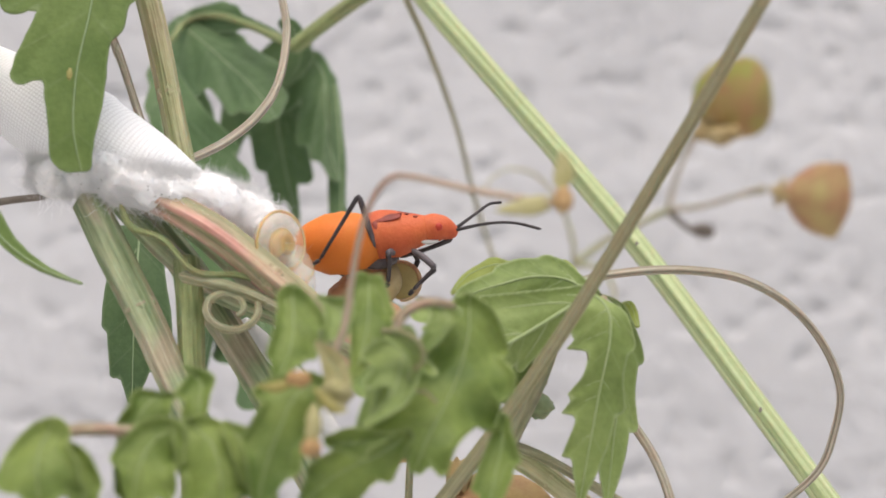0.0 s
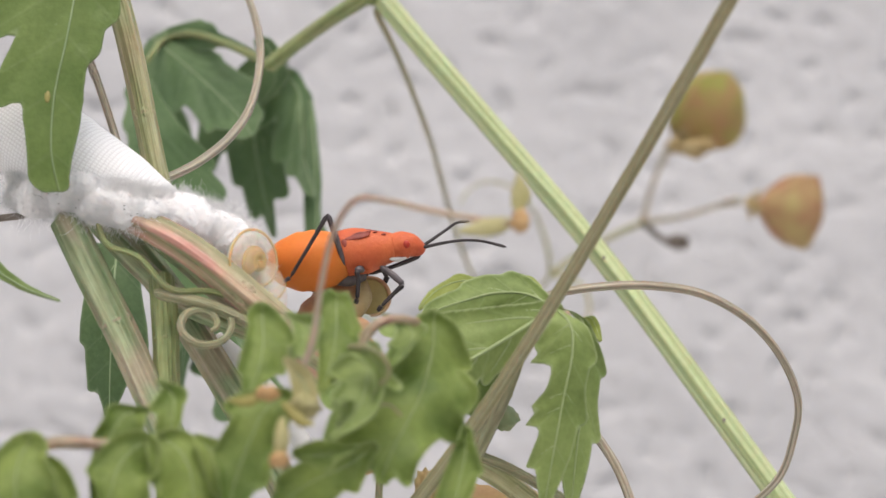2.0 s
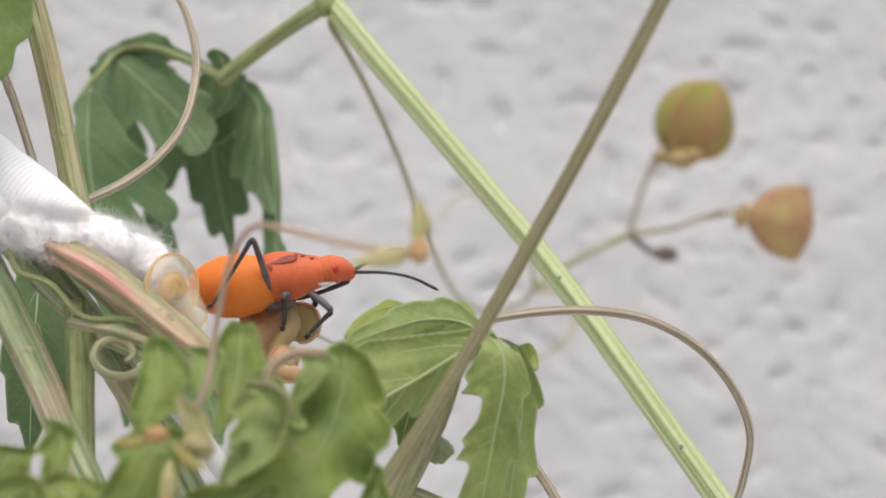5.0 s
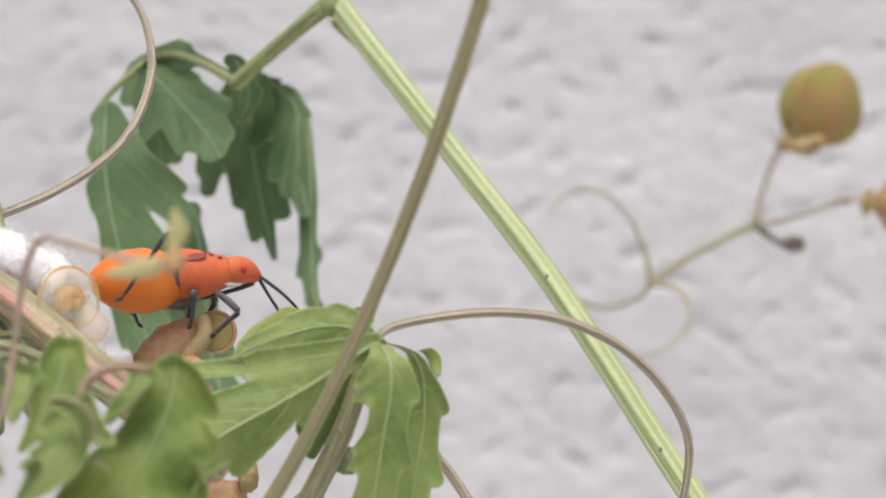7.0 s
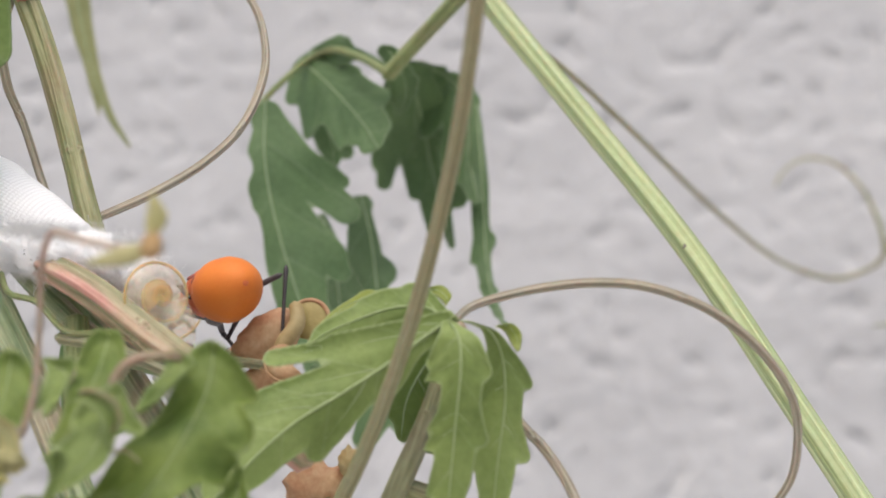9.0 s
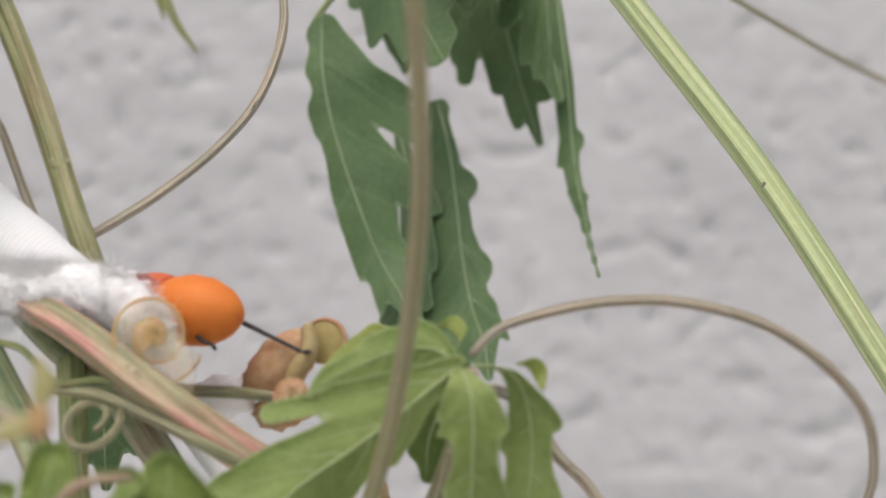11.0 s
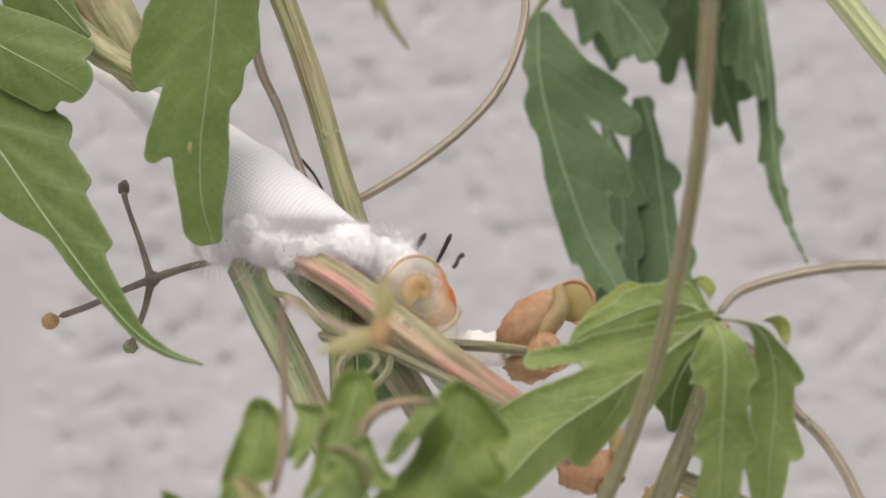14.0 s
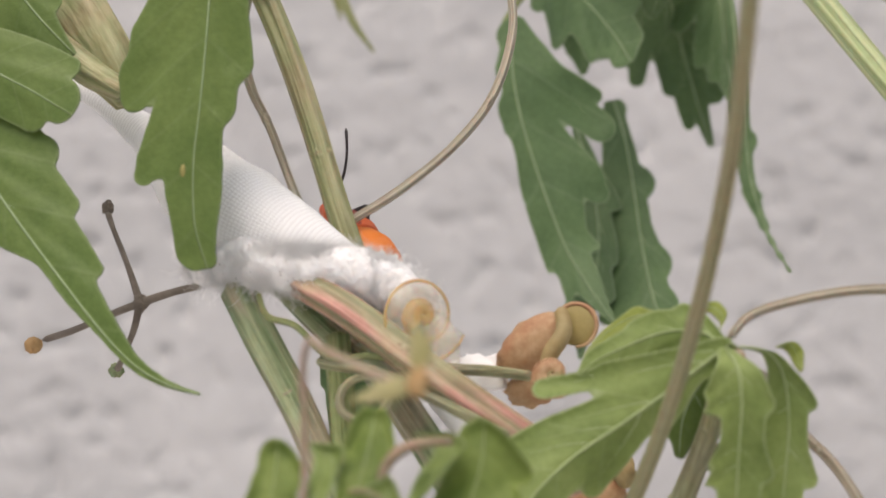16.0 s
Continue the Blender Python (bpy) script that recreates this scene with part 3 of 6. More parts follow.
    # the arched leaflet over the stalk's end, its lobes to the viewer
    lobed(lf, M_DARKLEAF, [(0.46, 8.2, 5.51), (0.06, 8.7, 5.91), (-0.4, 9.3, 6.31), (-0.77, 9.7, 6.43), (-1.03, 9.9, 6.3)], (-0.01, 0.2, 1), (0.01, 0.2, -1),
          [(0.6, (-1.1, 10, 6.06), 0.2, 0.16), (0.5, (-0.86, 9.8, 6.18), 0.2, 0.18)],
          ((0.03, 0.06, 0.09, 0.1, 0.06), (0.03, 0.07, 0.16, 0.3, 0.25)), fold=0.1, seed=9, vein=0.008)
    lobed(lf, M_DARKLEAF, [(-0.8, 9.9, 6.43), (-0.91, 10.1, 6.28), (-0.94, 10.3, 6.1), (-0.88, 10.4, 5.9)], (0.99, 0.1, -0.12), (-0.99, 0.1, 0.12),
          [(0.3, (-0.64, 10.2, 6.09), 0.2, 0.14), (0.5, (-1.01, 10.3, 6.01), 0.16, 0.1)],
          ((0.1, 0.22, 0.24, 0.1), (0.1, 0.2, 0.2, 0.08)), fold=0.2, seed=10, vein=0.008)
    lobed(lf, M_DARKLEAF, [(-0.89, 10.3, 6), (-0.73, 10.4, 5.63), (-0.65, 10.5, 5.34), (-0.64, 10.5, 5.06)], (0.97, 0.1, 0.25), (-0.97, 0.1, -0.25),
          [(0.3, (-0.43, 10.4, 5.28), 0.14, 0.08)],
          ((0.08, 0.2, 0.2, 0.06), (0.1, 0.22, 0.22, 0.06)), fold=0.2, seed=11, vein=0.008)
    lobed(lf, M_DARKLEAF, [(-0.92, 9.7, 6.28), (-0.54, 9.3, 5.81), (-0.18, 8.9, 5.32), (0.13, 8.5, 4.84), (0.31, 8.3, 4.51)], (0.72, 0.1, 0.7), (-0.72, 0.1, -0.7),
          [(0.05, (-0.2, 9, 5.8), 0.26, 0.2), (0.2, (0.26, 8.5, 5.28), 0.28, 0.2), (0.45, (0.34, 8.2, 4.75), 0.28, 0.2), (0.7, (0.22, 8.3, 4.55), 0.18, 0.16), (0.35, (-0.15, 8.7, 4.74), 0.26, 0.15), (0.12, (-0.65, 9.3, 5.2), 0.28, 0.22), (0.5, (0.03, 8.5, 4.72), 0.24, 0.16), (0.05, (-0.94, 9.7, 5.79), 0.25, 0.2)],
          ((0.14, 0.32, 0.4, 0.36, 0.16), (0.14, 0.36, 0.42, 0.34, 0.14)), fold=0.16, wave=0.05, seed=8, vein=0.008)
    # leaflets on the far side: a dark one seen from below, a folded paler one, and a drawn-out tail
    lobed(lf, M_DARKLEAF, [(0.51, 9.4, 6.07), (0.49, 10.8, 6.02), (0.54, 11.3, 5.62), (0.69, 11.4, 4.9), (0.88, 11.4, 4.19)], (0.98, 0.1, 0.21), (-0.98, 0.1, -0.21),
          [(0.1, (-0.15, 11.2, 5.44), 0.3, 0.15), (0.15, (-0.11, 11.2, 5.17), 0.25, 0.12), (0.35, (0.35, 11.3, 5), 0.3, 0.12), (0.6, (0.59, 11.4, 4.48), 0.22, 0.07), (0.45, (0.96, 11.2, 4.9), 0.3, 0.15)],
          ((0.15, 0.3, 0.36, 0.3, 0.22, 0.14, 0.04), (0.2, 0.42, 0.5, 0.36, 0.22, 0.13, 0.04)), fold=0.2, seed=12)
    lobed(lf, M_DARKLEAF, [(0.46, 8.2, 5.73), (0.57, 8.3, 5.57), (0.63, 8.6, 5.37), (0.5, 9, 5.23)], (0.99, 0.1, 0.14), (-0.99, 0.1, -0.14),
          [(0.05, (0.4, 8.2, 5.73), 0.12, 0.08), (0.5, (0.7, 8.6, 5.44), 0.15, 0.1)],
          ((0.1, 0.14, 0.16, 0.05), (0.12, 0.2, 0.22, 0.05)), fold=0.3, seed=13, vein=0.008)
    lobed(lf, M_DARKLEAF, [(0.64, 9.6, 6.17), (0.86, 10.6, 6.39), (1.12, 10.8, 6.17), (1.17, 10.7, 5.55), (1.24, 10.6, 4.97), (1.35, 10.4, 4.47)], (0.92, 0.5, 0.38), (-0.92, 0.1, -0.38),
          [(0.35, (0.86, 10.5, 5.13), 0.22, 0.1), (0.5, (1.04, 10.5, 4.88), 0.22, 0.1), (0.2, (0.62, 10.6, 5.77), 0.2, 0.18), (0.7, (1.27, 10.4, 4.55), 0.16, 0.08)],
          ((0.06, 0.1, 0.1, 0.08, 0.06, 0.05, 0.04), (0.1, 0.3, 0.36, 0.36, 0.32, 0.22, 0.07)), fold=0.2, wave=0.05, seed=14)
    lobed(lf, M_DARKLEAF, [(1.29, 10.7, 5.97), (1.38, 10.6, 4.93), (1.41, 10.6, 4.28), (1.45, 10.5, 3.6), (1.57, 10.2, 3.04), (1.82, 8.9, 2.35), (2.2, 6.9, 1.53)], (0.98, 0.4, 0.21), (-0.98, 0.1, -0.21),
          [(0.3, (1.26, 10.4, 3.69), 0.16, 0.06), (0.42, (1.37, 10.3, 3.31), 0.1, 0.03), (0.6, (1.63, 10, 2.89), 0.04, 0.014)],
          ((0.04, 0.08, 0.08, 0.07, 0.05, 0.035, 0.03, 0.025, 0.012), (0.06, 0.18, 0.18, 0.14, 0.08, 0.04, 0.03, 0.025, 0.012)), fold=0.2, seed=15)


def build_low_dark_leaf():
    lf = thing("vine_leaf", (-1.19, 1.9, 0.6), "dark green lobed leaf hanging behind the stem bundle", "leaf")
    lobed(lf, M_DARKLEAF, [(-1.17, 2, 0.74), (-1.17, 1.9, 0.18), (-1.16, 1.9, -0.33), (-1.14, 1.9, -0.83)], (1, 0.2, 0), (-1, 0.2, 0), [
        (0.1, (-1.39, 1.9, -0.14), 0.2, 0.06), (0.3, (-1.31, 1.9, -0.59), 0.2, 0.05), (0.3, (-0.88, 1.9, -0.52), 0.25, 0.08)], ((0.2, 0.25, 0.25, 0.2, 0.05), (0.2, 0.22, 0.2, 0.16, 0.05)), seed=21)


def capsule(parent, base, axis, length, radius, material, seed, shape=0.62, blunt=0.7):
    """An inflated three-winged seed capsule: three keeled valves, a pointed foot and a crumpled calyx."""
    axis = unit(np.array(axis, float))
    side = unit(np.cross(axis, (0.2, -1, 0.1)))
    up = np.cross(axis, side)
    for k in range(3):
        bm = bmesh.new()
        rows = []
        for i in range(19):
            s = i / 18
            rr = radius * (math.sin(math.pi * min(1, s**shape)) ** blunt * 0.97 + 0.05 * (1 - s))
            row = []
            for j in range(11):
                f = j / 10
                a = 2 * math.pi * (k + f) / 3
                keel = 1 + 0.16 * abs(2 * f - 1) ** 5 - 0.06 * math.sin(math.pi * f)
                p = np.array(base) + axis * length * s + rr * keel * (math.cos(a) * side + math.sin(a) * up)
                p = p + 0.03 * radius * noise.noise(Vector(p) * 3 + Vector((seed, 0, 0))) * axis
                row.append(bm.verts.new(p))
            rows.append(row)
        for i in range(18):
            for j in range(10):
                bm.faces.new((rows[i][j], rows[i][j + 1], rows[i + 1][j + 1], rows[i + 1][j]))
        part("valve", bm, material, parent)
    part("foot", tube([np.array(base) - axis * 0.25, np.array(base) + axis * 0.12], [0.07, 0.13], 8, 10), M_HUSKPALE, parent)
    rnd = random.Random(seed)
    for k in range(4):
        a = 2 * math.pi * k / 4 + rnd.random()
        d = math.cos(a) * side + math.sin(a) * up
        b = np.array(base)
        bm, _ = leaflet([b, b + d * 0.22 - axis * 0.02, b + d * 0.38 + axis * 0.1], np.cross(d, axis), -np.cross(d, axis), 0.14, 0.14, teeth=1, depth=0.1, n=12, m=2, seed=k)
        part("sepal", bm, M_HUSKPALE, parent)


def build_flower_stalk():
    fs = thing("pod_stalk", (1.7, 6.7, 5.7), "thin grey-green stalk forking into three dry twigs with curled tendrils", "stalk")
    g, f = (8.36, 27.48, 9.13), (11.25, 29.94, 11.49)
    part("stalk", tube([(1.69, 6.59, 5.55), (2.43, 9.41, 6.04), (3.37, 12.95, 6.37), (4.51, 17.95, 6.95), (5.71, 22.95, 7.65), (6.67, 26.45, 8.36), (7.38, 27.49, 8.56), (8.11, 27.62, 8.86), g], [0.045, 0.04, 0.04, 0.044, 0.048, 0.05, 0.05, 0.05, 0.06], 80, 8), M_FRONT, fs)
    part("stalk", tube([g, (9.12, 28, 9.84), (10.22, 29, 10.73), f], [0.1, 0.085, 0.085, 0.1], 30, 8), M_OLIVE, fs)
    part("tendril", tube([g, (8.27, 27.2, 9.55), (8.09, 27, 10.01), (7.82, 26.8, 10.46), (7.29, 26.6, 10.91), (6.65, 26.4, 10.94), (6.19, 26.2, 10.59), (5.99, 26, 10.18)], [0.06, 0.05, 0.04, 0.035, 0.03, 0.025], 50, 6), M_PALE, fs)
    part("tendril", tube([g, (8.86, 27.2, 8.98), (9.13, 27, 8.53), (9.09, 26.8, 8.02), (8.76, 26.7, 7.59), (8.24, 26.6, 7.27), (7.88, 26.6, 7.21)], [0.06, 0.05, 0.045, 0.03, 0.02], 40, 6), M_PALE, fs)
    part("twig", tube([f, (11.39, 29.7, 12.18), (11.59, 29.4, 12.8), (11.83, 29.15, 13.36)], [0.09, 0.06, 0.065, 0.12], 24, 8), M_TENDRIL, fs)
    part("twig", tube([f, (12.01, 29.2, 11.42), (12.64, 28.4, 11.44), (13.04, 27.6, 11.35)], [0.09, 0.06, 0.065, 0.13], 24, 8), M_TENDRIL, fs)
    part("twig", tube([f, (11.69, 30, 11.15), (12.02, 30, 10.99)], [0.1, 0.08, 0.11], 16, 8), M_TWIG, fs)
    part("withered_bud", ball((12.16, 30, 11.05), (0.27, 0.2, 0.17), lump=0.5), M_TWIG, fs, "shrivelled grey-brown flower bud")


def build_pods():
    p = thing("seed_pod", (11.9, 29.1, 13.41), "green seed capsule flushed brown, on a dry twig", "seed pod", "pods on the twigs")
    b, c = np.array((12.04, 29.1, 13.56)), np.array((13.7, 29, 15.37))
    capsule(p, b, c - b, 2.1, 0.98, M_PODGREEN, 2, 0.9, 0.52)
    for at, r in (((11.9, 29, 13.2), 0.24), ((12.23, 28.6, 13.0), 0.3), ((12.5, 28.5, 13.08), 0.22)):
        part("sepal", ball(at, (r, r * 0.6, r * 0.75), lump=0.7, freq=2.5), M_HUSKPALE, p, "crumpled dry sepal")
    q = thing("seed_pod", (13.19, 27.6, 11.23), "brown ripe seed capsule on a dry twig", "seed pod", "pods on the twigs")
    b, c = np.array((13.36, 27.7, 11.31)), np.array((15.43, 28.6, 11.52))
    capsule(q, b, c - b, 2.05, 0.92, M_PODBROWN, 5, 1.7, 0.75)


build_main_stem()
build_dark_leaf()
build_low_dark_leaf()
build_flower_stalk()
build_pods()


# ---- the bundle of stems, the white cocoon and the shells ----
def strand(name, label, pts, radii, material, category="vine", n=40, ring=32, ribs=6, rib=0.07, flat=1.0, nodes=(22,), **kw):
    t = thing(name, pts[-1], label, category)
    part("stem", tube(pts, radii, n, ring, ribs, rib, flat, **kw), material, t)
    c, r = spline(pts, 60), float(np.mean(radii))
    for k in nodes:
        part("node", tube([c[k - 2], c[k], c[k + 2]], [r * 0.85, r * 1.03, r * 0.85], 12, 24, flat=flat), material, t)
    return t


def build_bundle():
    strand("vine", "upright pale olive ribbed vine stem", [(-0.7, 0.8, 0.5), (-0.84, 0.68, 0.94), (-0.96, 0.6, 1.39), (-1.11, 0.5, 1.95), (-1.27, 0.4, 2.46), (-1.45, 0.3, 2.94), (-1.62, 0.3, 3.4)], [0.09, 0.1, 0.095, 0.1, 0.1, 0.1, 0.1], M_PALE)
    strand("vine", "thin pale brown vine stem", [(-1.08, 0.62, 0.85), (-1.21, 0.52, 1.22), (-1.4, 0.5, 1.73), (-1.55, 0.45, 2.07), (-1.61, 0.4, 2.45), (-1.55, 0.35, 2.82), (-1.38, 0.3, 3.22)], [0.035, 0.035, 0.035, 0.04, 0.04, 0.045, 0.045], M_TENDRIL, ribs=3)
    t = thing("vine_joint", (-1.48, 0.25, 2.95), "reddish swollen vine joint", "joint")
    part("joint", tube([(-1.53, 0.25, 3.33), (-1.48, 0.25, 3.13), (-1.41, 0.25, 2.9), (-1.35, 0.25, 2.75)], [0.09, 0.13, 0.11, 0.085], 20, 20, 5, 0.06, wobble=0.15), M_JOINT, t)
    strand("vine", "thick pink-striped vine stem", [(-1.08, 0.1, 0.41), (-0.54, -0.05, 0.08), (0, -0.1, -0.35), (0.49, 0, -0.72), (0.91, 0.1, -1.03), (1.21, 0.2, -1.27)], [0.11, 0.125, 0.13, 0.13, 0.13, 0.13], M_PINK, ribs=5, rib=0.12)
    strand("vine", "grey-green ribbed vine stem with a pink flush", [(-1.6, 0.2, 0.43), (-1.33, 0.2, -0.08), (-1.06, 0.2, -0.57), (-0.81, 0.15, -1.08), (-0.52, 0.1, -1.66), (-0.29, 0.1, -2.13)], [0.13, 0.135, 0.13, 0.125, 0.13, 0.13], M_STRAP, flat=0.7)
    strand("vine", "dark green ribbed vine stem behind the bundle", [(-1.2, 0.7, 0.54), (-0.76, 0.7, 0.03), (-0.31, 0.7, -0.62), (0.07, 0.7, -1.22), (0.41, 0.7, -1.8)], [0.12, 0.13, 0.13, 0.13, 0.13], M_STRAP, flat=0.7)
    strand("vine", "upright pale green ribbed vine stem", [(-0.77, 0.3, -0.01), (-0.72, 0.25, -0.4), (-0.68, 0.2, -0.87), (-0.64, 0.2, -1.42), (-0.58, 0.2, -2.12)], [0.1, 0.105, 0.1, 0.1, 0.1], M_STALK, flat=0.8)
    strand("vine", "green vine stem crossing the bundle", [(-0.97, 0.3, 0.41), (-0.56, 0.15, 0.05), (-0.15, 0.05, -0.33), (0.27, 0.1, -0.62), (0.65, 0.2, -0.9)], [0.09, 0.1, 0.1, 0.1, 0.1], M_STRAP)
    strand("vine", "dull green vine stem under the cocoon", [(-1.38, 0.5, 0.51), (-0.95, 0.45, 0.08), (-0.53, 0.4, -0.25), (0.11, 0.4, -0.49)], [0.08, 0.09, 0.09, 0.08], M_STRAP)
    strand("tendril_shoot", "curled olive tendril wound round the stems", [(-1.31, 0, 0.28), (-1.21, -0.05, 0.08), (-0.96, -0.1, -0.02), (-0.69, -0.1, -0.27), (-0.33, -0.1, -0.28), (0.07, -0.1, -0.41)], [0.02, 0.024, 0.025, 0.025, 0.025, 0.022], M_STALK, "tendril", ribs=2)
    c0 = np.array((-0.42, -0.16, -0.57))
    loop = [c0 + np.array((math.cos(a) * r, 0.1 * math.sin(a), math.sin(a) * r)) for a, r in ((radians(20 - 24 * k), 0.235 - 0.0075 * k) for k in range(19))]
    strand("tendril_shoot", "tightly coiled olive green tendril", loop, [0.028, 0.034, 0.034, 0.03, 0.022], M_OLIVE, "tendril", n=90, ring=10, ribs=0)
    strand("vine", "thin tan stalk crossing behind the bundle", [(-0.82, -0.02, -0.28), (-0.36, -0.08, -0.39), (0.1, -0.12, -0.6), (0.48, -0.1, -0.81), (0.92, 0.05, -1.04)], [0.05, 0.05, 0.05, 0.05, 0.05], M_OLIVE, ribs=3)
    strand("vine", "thin olive stalk behind the shell", [(-0.38, 0.7, -0.2), (-0, 0.7, -0.27), (0.37, 0.7, -0.31), (0.71, 0.6, -0.38)], [0.045, 0.045, 0.045, 0.04], M_OLIVE, ribs=3)
    strand("vine", "broad pale green stem behind the cocoon neck", [(-2.61, 0.5, 2.03), (-2.85, 0.45, 2.43), (-3.15, 0.4, 2.9), (-3.43, 0.4, 3.34)], [0.12, 0.25, 0.28, 0.28], M_PALE, ribs=6, flat=0.6)
    strand("vine", "pale olive stem at the cocoon neck", [(-2.48, 0.1, 2), (-2.84, 0.1, 2.23), (-3.26, 0.1, 2.61), (-3.69, 0.1, 3.01)], [0.09, 0.12, 0.11, 0.11], M_PALE, ribs=4)


def build_cocoon():
    c = thing("silk_cocoon", (-0.94, 0.3, 0.7), "white gauzy cocoon with a frayed, fluffy lower edge", "cocoon")
    pts = [(-3.58, 1.3, 2.55), (-3.12, 1.15, 2.23), (-2.66, 1, 1.88), (-2.17, 0.8, 1.44), (-1.63, 0.5, 1), (-1.12, 0.35, 0.7), (-0.7, 0.3, 0.48), (-0.34, 0.25, 0.28)]
    part("gauze", tube(pts, [0.08, 0.1, 0.17, 0.36, 0.42, 0.33, 0.19, 0.08], 80, 40, wobble=0.06), M_CLOTH, c, "finely woven white gauze")
    path = spline([(-2.03, 0.5, 0.7), (-1.84, 0.38, 0.63), (-1.57, 0.24, 0.58), (-1.21, 0.1, 0.5), (-0.8, 0.11, 0.43), (-0.46, 0.14, 0.36), (-0.2, 0.17, 0.24), (0, 0.2, 0.05)], 60)
    rnd = np.random.default_rng(4)
    bm = tube(path[::4], [0.1, 0.16, 0.18, 0.17, 0.18, 0.2, 0.19, 0.13], 300, 80)
    for v in bm.verts:
        q = Vector(v.co)
        for freq, size in ((2.4, 0.05), (7, 0.032), (20, 0.022), (50, 0.012)):
            v.co += size * Vector((noise.noise(q * freq), noise.noise(q * freq + Vector((7, 1, 0))), noise.noise(q * freq + Vector((3, 9, 2)))))
    part("fluff", bm, M_FLUFF, c, "matted white fluff")

    def fibres(count, length, spread, low):
        """Loose curled threads standing off the fluff, three-sided."""
        i = rnd.integers(0, 61, count)
        ring = rnd.uniform(0, 2 * math.pi, count) if not low else rnd.uniform(1.05 * math.pi, 1.95 * math.pi, count)
        rad = np.interp(i, [0, 15, 45, 60], [0.11, 0.17, 0.2, 0.13])
        out = np.stack([0.3 * rnd.normal(size=count), -0.75 * np.abs(np.cos(ring)), np.sin(ring)], -1)
        q = path[i] + out * (rad * rnd.uniform(0.7, 1.1, count))[:, None]
        d = out + rnd.normal(size=(count, 3)) * (spread, 0.4, spread)
        e = rnd.normal(size=(count, 3))
        d, e = d / np.linalg.norm(d, axis=1)[:, None], e / np.linalg.norm(e, axis=1)[:, None]
        ln = rnd.uniform(0.3, 1.0, count)[:, None] * length
        line = np.stack([q, q + d * ln * 0.4 + e * ln * 0.15, q + d * ln * 0.75 + e * ln * 0.45, q + d * ln * 0.7 + e * ln * 0.85], 1)
        side = np.cross(d, e)
        third = np.cross(d, side)
        a = np.arange(3) * 2 * math.pi / 3
        ring3 = np.cos(a)[None, :, None] * side[:, None] + np.sin(a)[None, :, None] * third[:, None]
        w = np.array([0.0017, 0.0016, 0.0014, 0.0007])
        verts = (line[:, :, None] + w[None, :, None, None] * ring3[:, None]).reshape(-1, 3)
        quads = [(r * 3 + k, r * 3 + (k + 1) % 3, r * 3 + 3 + (k + 1) % 3, r * 3 + 3 + k) for r in range(3) for k in range(3)]
        faces = (np.array(quads)[None] + 12 * np.arange(count)[:, None, None]).reshape(-1, 4)
        me = bpy.data.meshes.new("fibre")
        me.from_pydata(verts.tolist(), [], faces.tolist())
        bm = bmesh.new()
        bm.from_mesh(me)
        return bm

    tagged(part("frayed_fibre", fibres(30000, 0.11, 1.2, False), M_FIBRE, c, "loose white fibres"), kind="stuff")
    tagged(part("frayed_fibre", fibres(4000, 0.14, 1.6, False), M_FIBRE, c, "thin white wisps over the gauze"), kind="stuff")
    tagged(part("frayed_fibre", fibres(1300, 0.2, 1.0, True), M_FIBRE, c, "long wispy white fibres of the lower edge"), kind="stuff")
    bm = bmesh.new()
    for k in range(34):
        i = int(rnd.integers(4, 34))
        q = path[i] + np.array((rnd.normal() * 0.05, -0.12 - 0.06 * rnd.random(), -0.02 - 0.12 * rnd.random()))
        ball(q, (0.003 + 0.007 * rnd.random(), 0.003, 0.003 + 0.003 * rnd.random()), u=6, v=5, bm=bm)
    tagged(part("debris", bm, M_TWIG, c, "dark specks of dirt"), kind="stuff")
    for at, r in (((-0.5, 0.42, 0.5), 0.13), ((-0.36, 0.4, 0.42), 0.12), ((-0.66, 0.42, 0.56), 0.1)):
        part("fluff_tuft", ball(at, (r * 1.2, r * 0.8, r * 0.8), u=40, v=30, lump=0.8, freq=3.5), M_FLUFF, c)
    # a second ribbed length hangs behind the stems
    t = thing("silk_cocoon", (0, 1, -0.64), "narrow ribbed white cocoon tail behind the stems", "cocoon")
    part("gauze", tube([(-0.27, 0.95, -0.34), (-0.12, 0.9, -0.5), (0.03, 0.85, -0.67), (0.2, 0.8, -0.87), (0.36, 0.8, -1.09), (0.53, 0.85, -1.32)], [0.05, 0.075, 0.08, 0.085, 0.085, 0.085], 60, 24, wobble=0.1), M_CLOTH, t)
    part("fluff", ball((0.21, 0.9, -0.31), (0.24, 0.08, 0.15), lump=0.5), M_FLUFF, t)


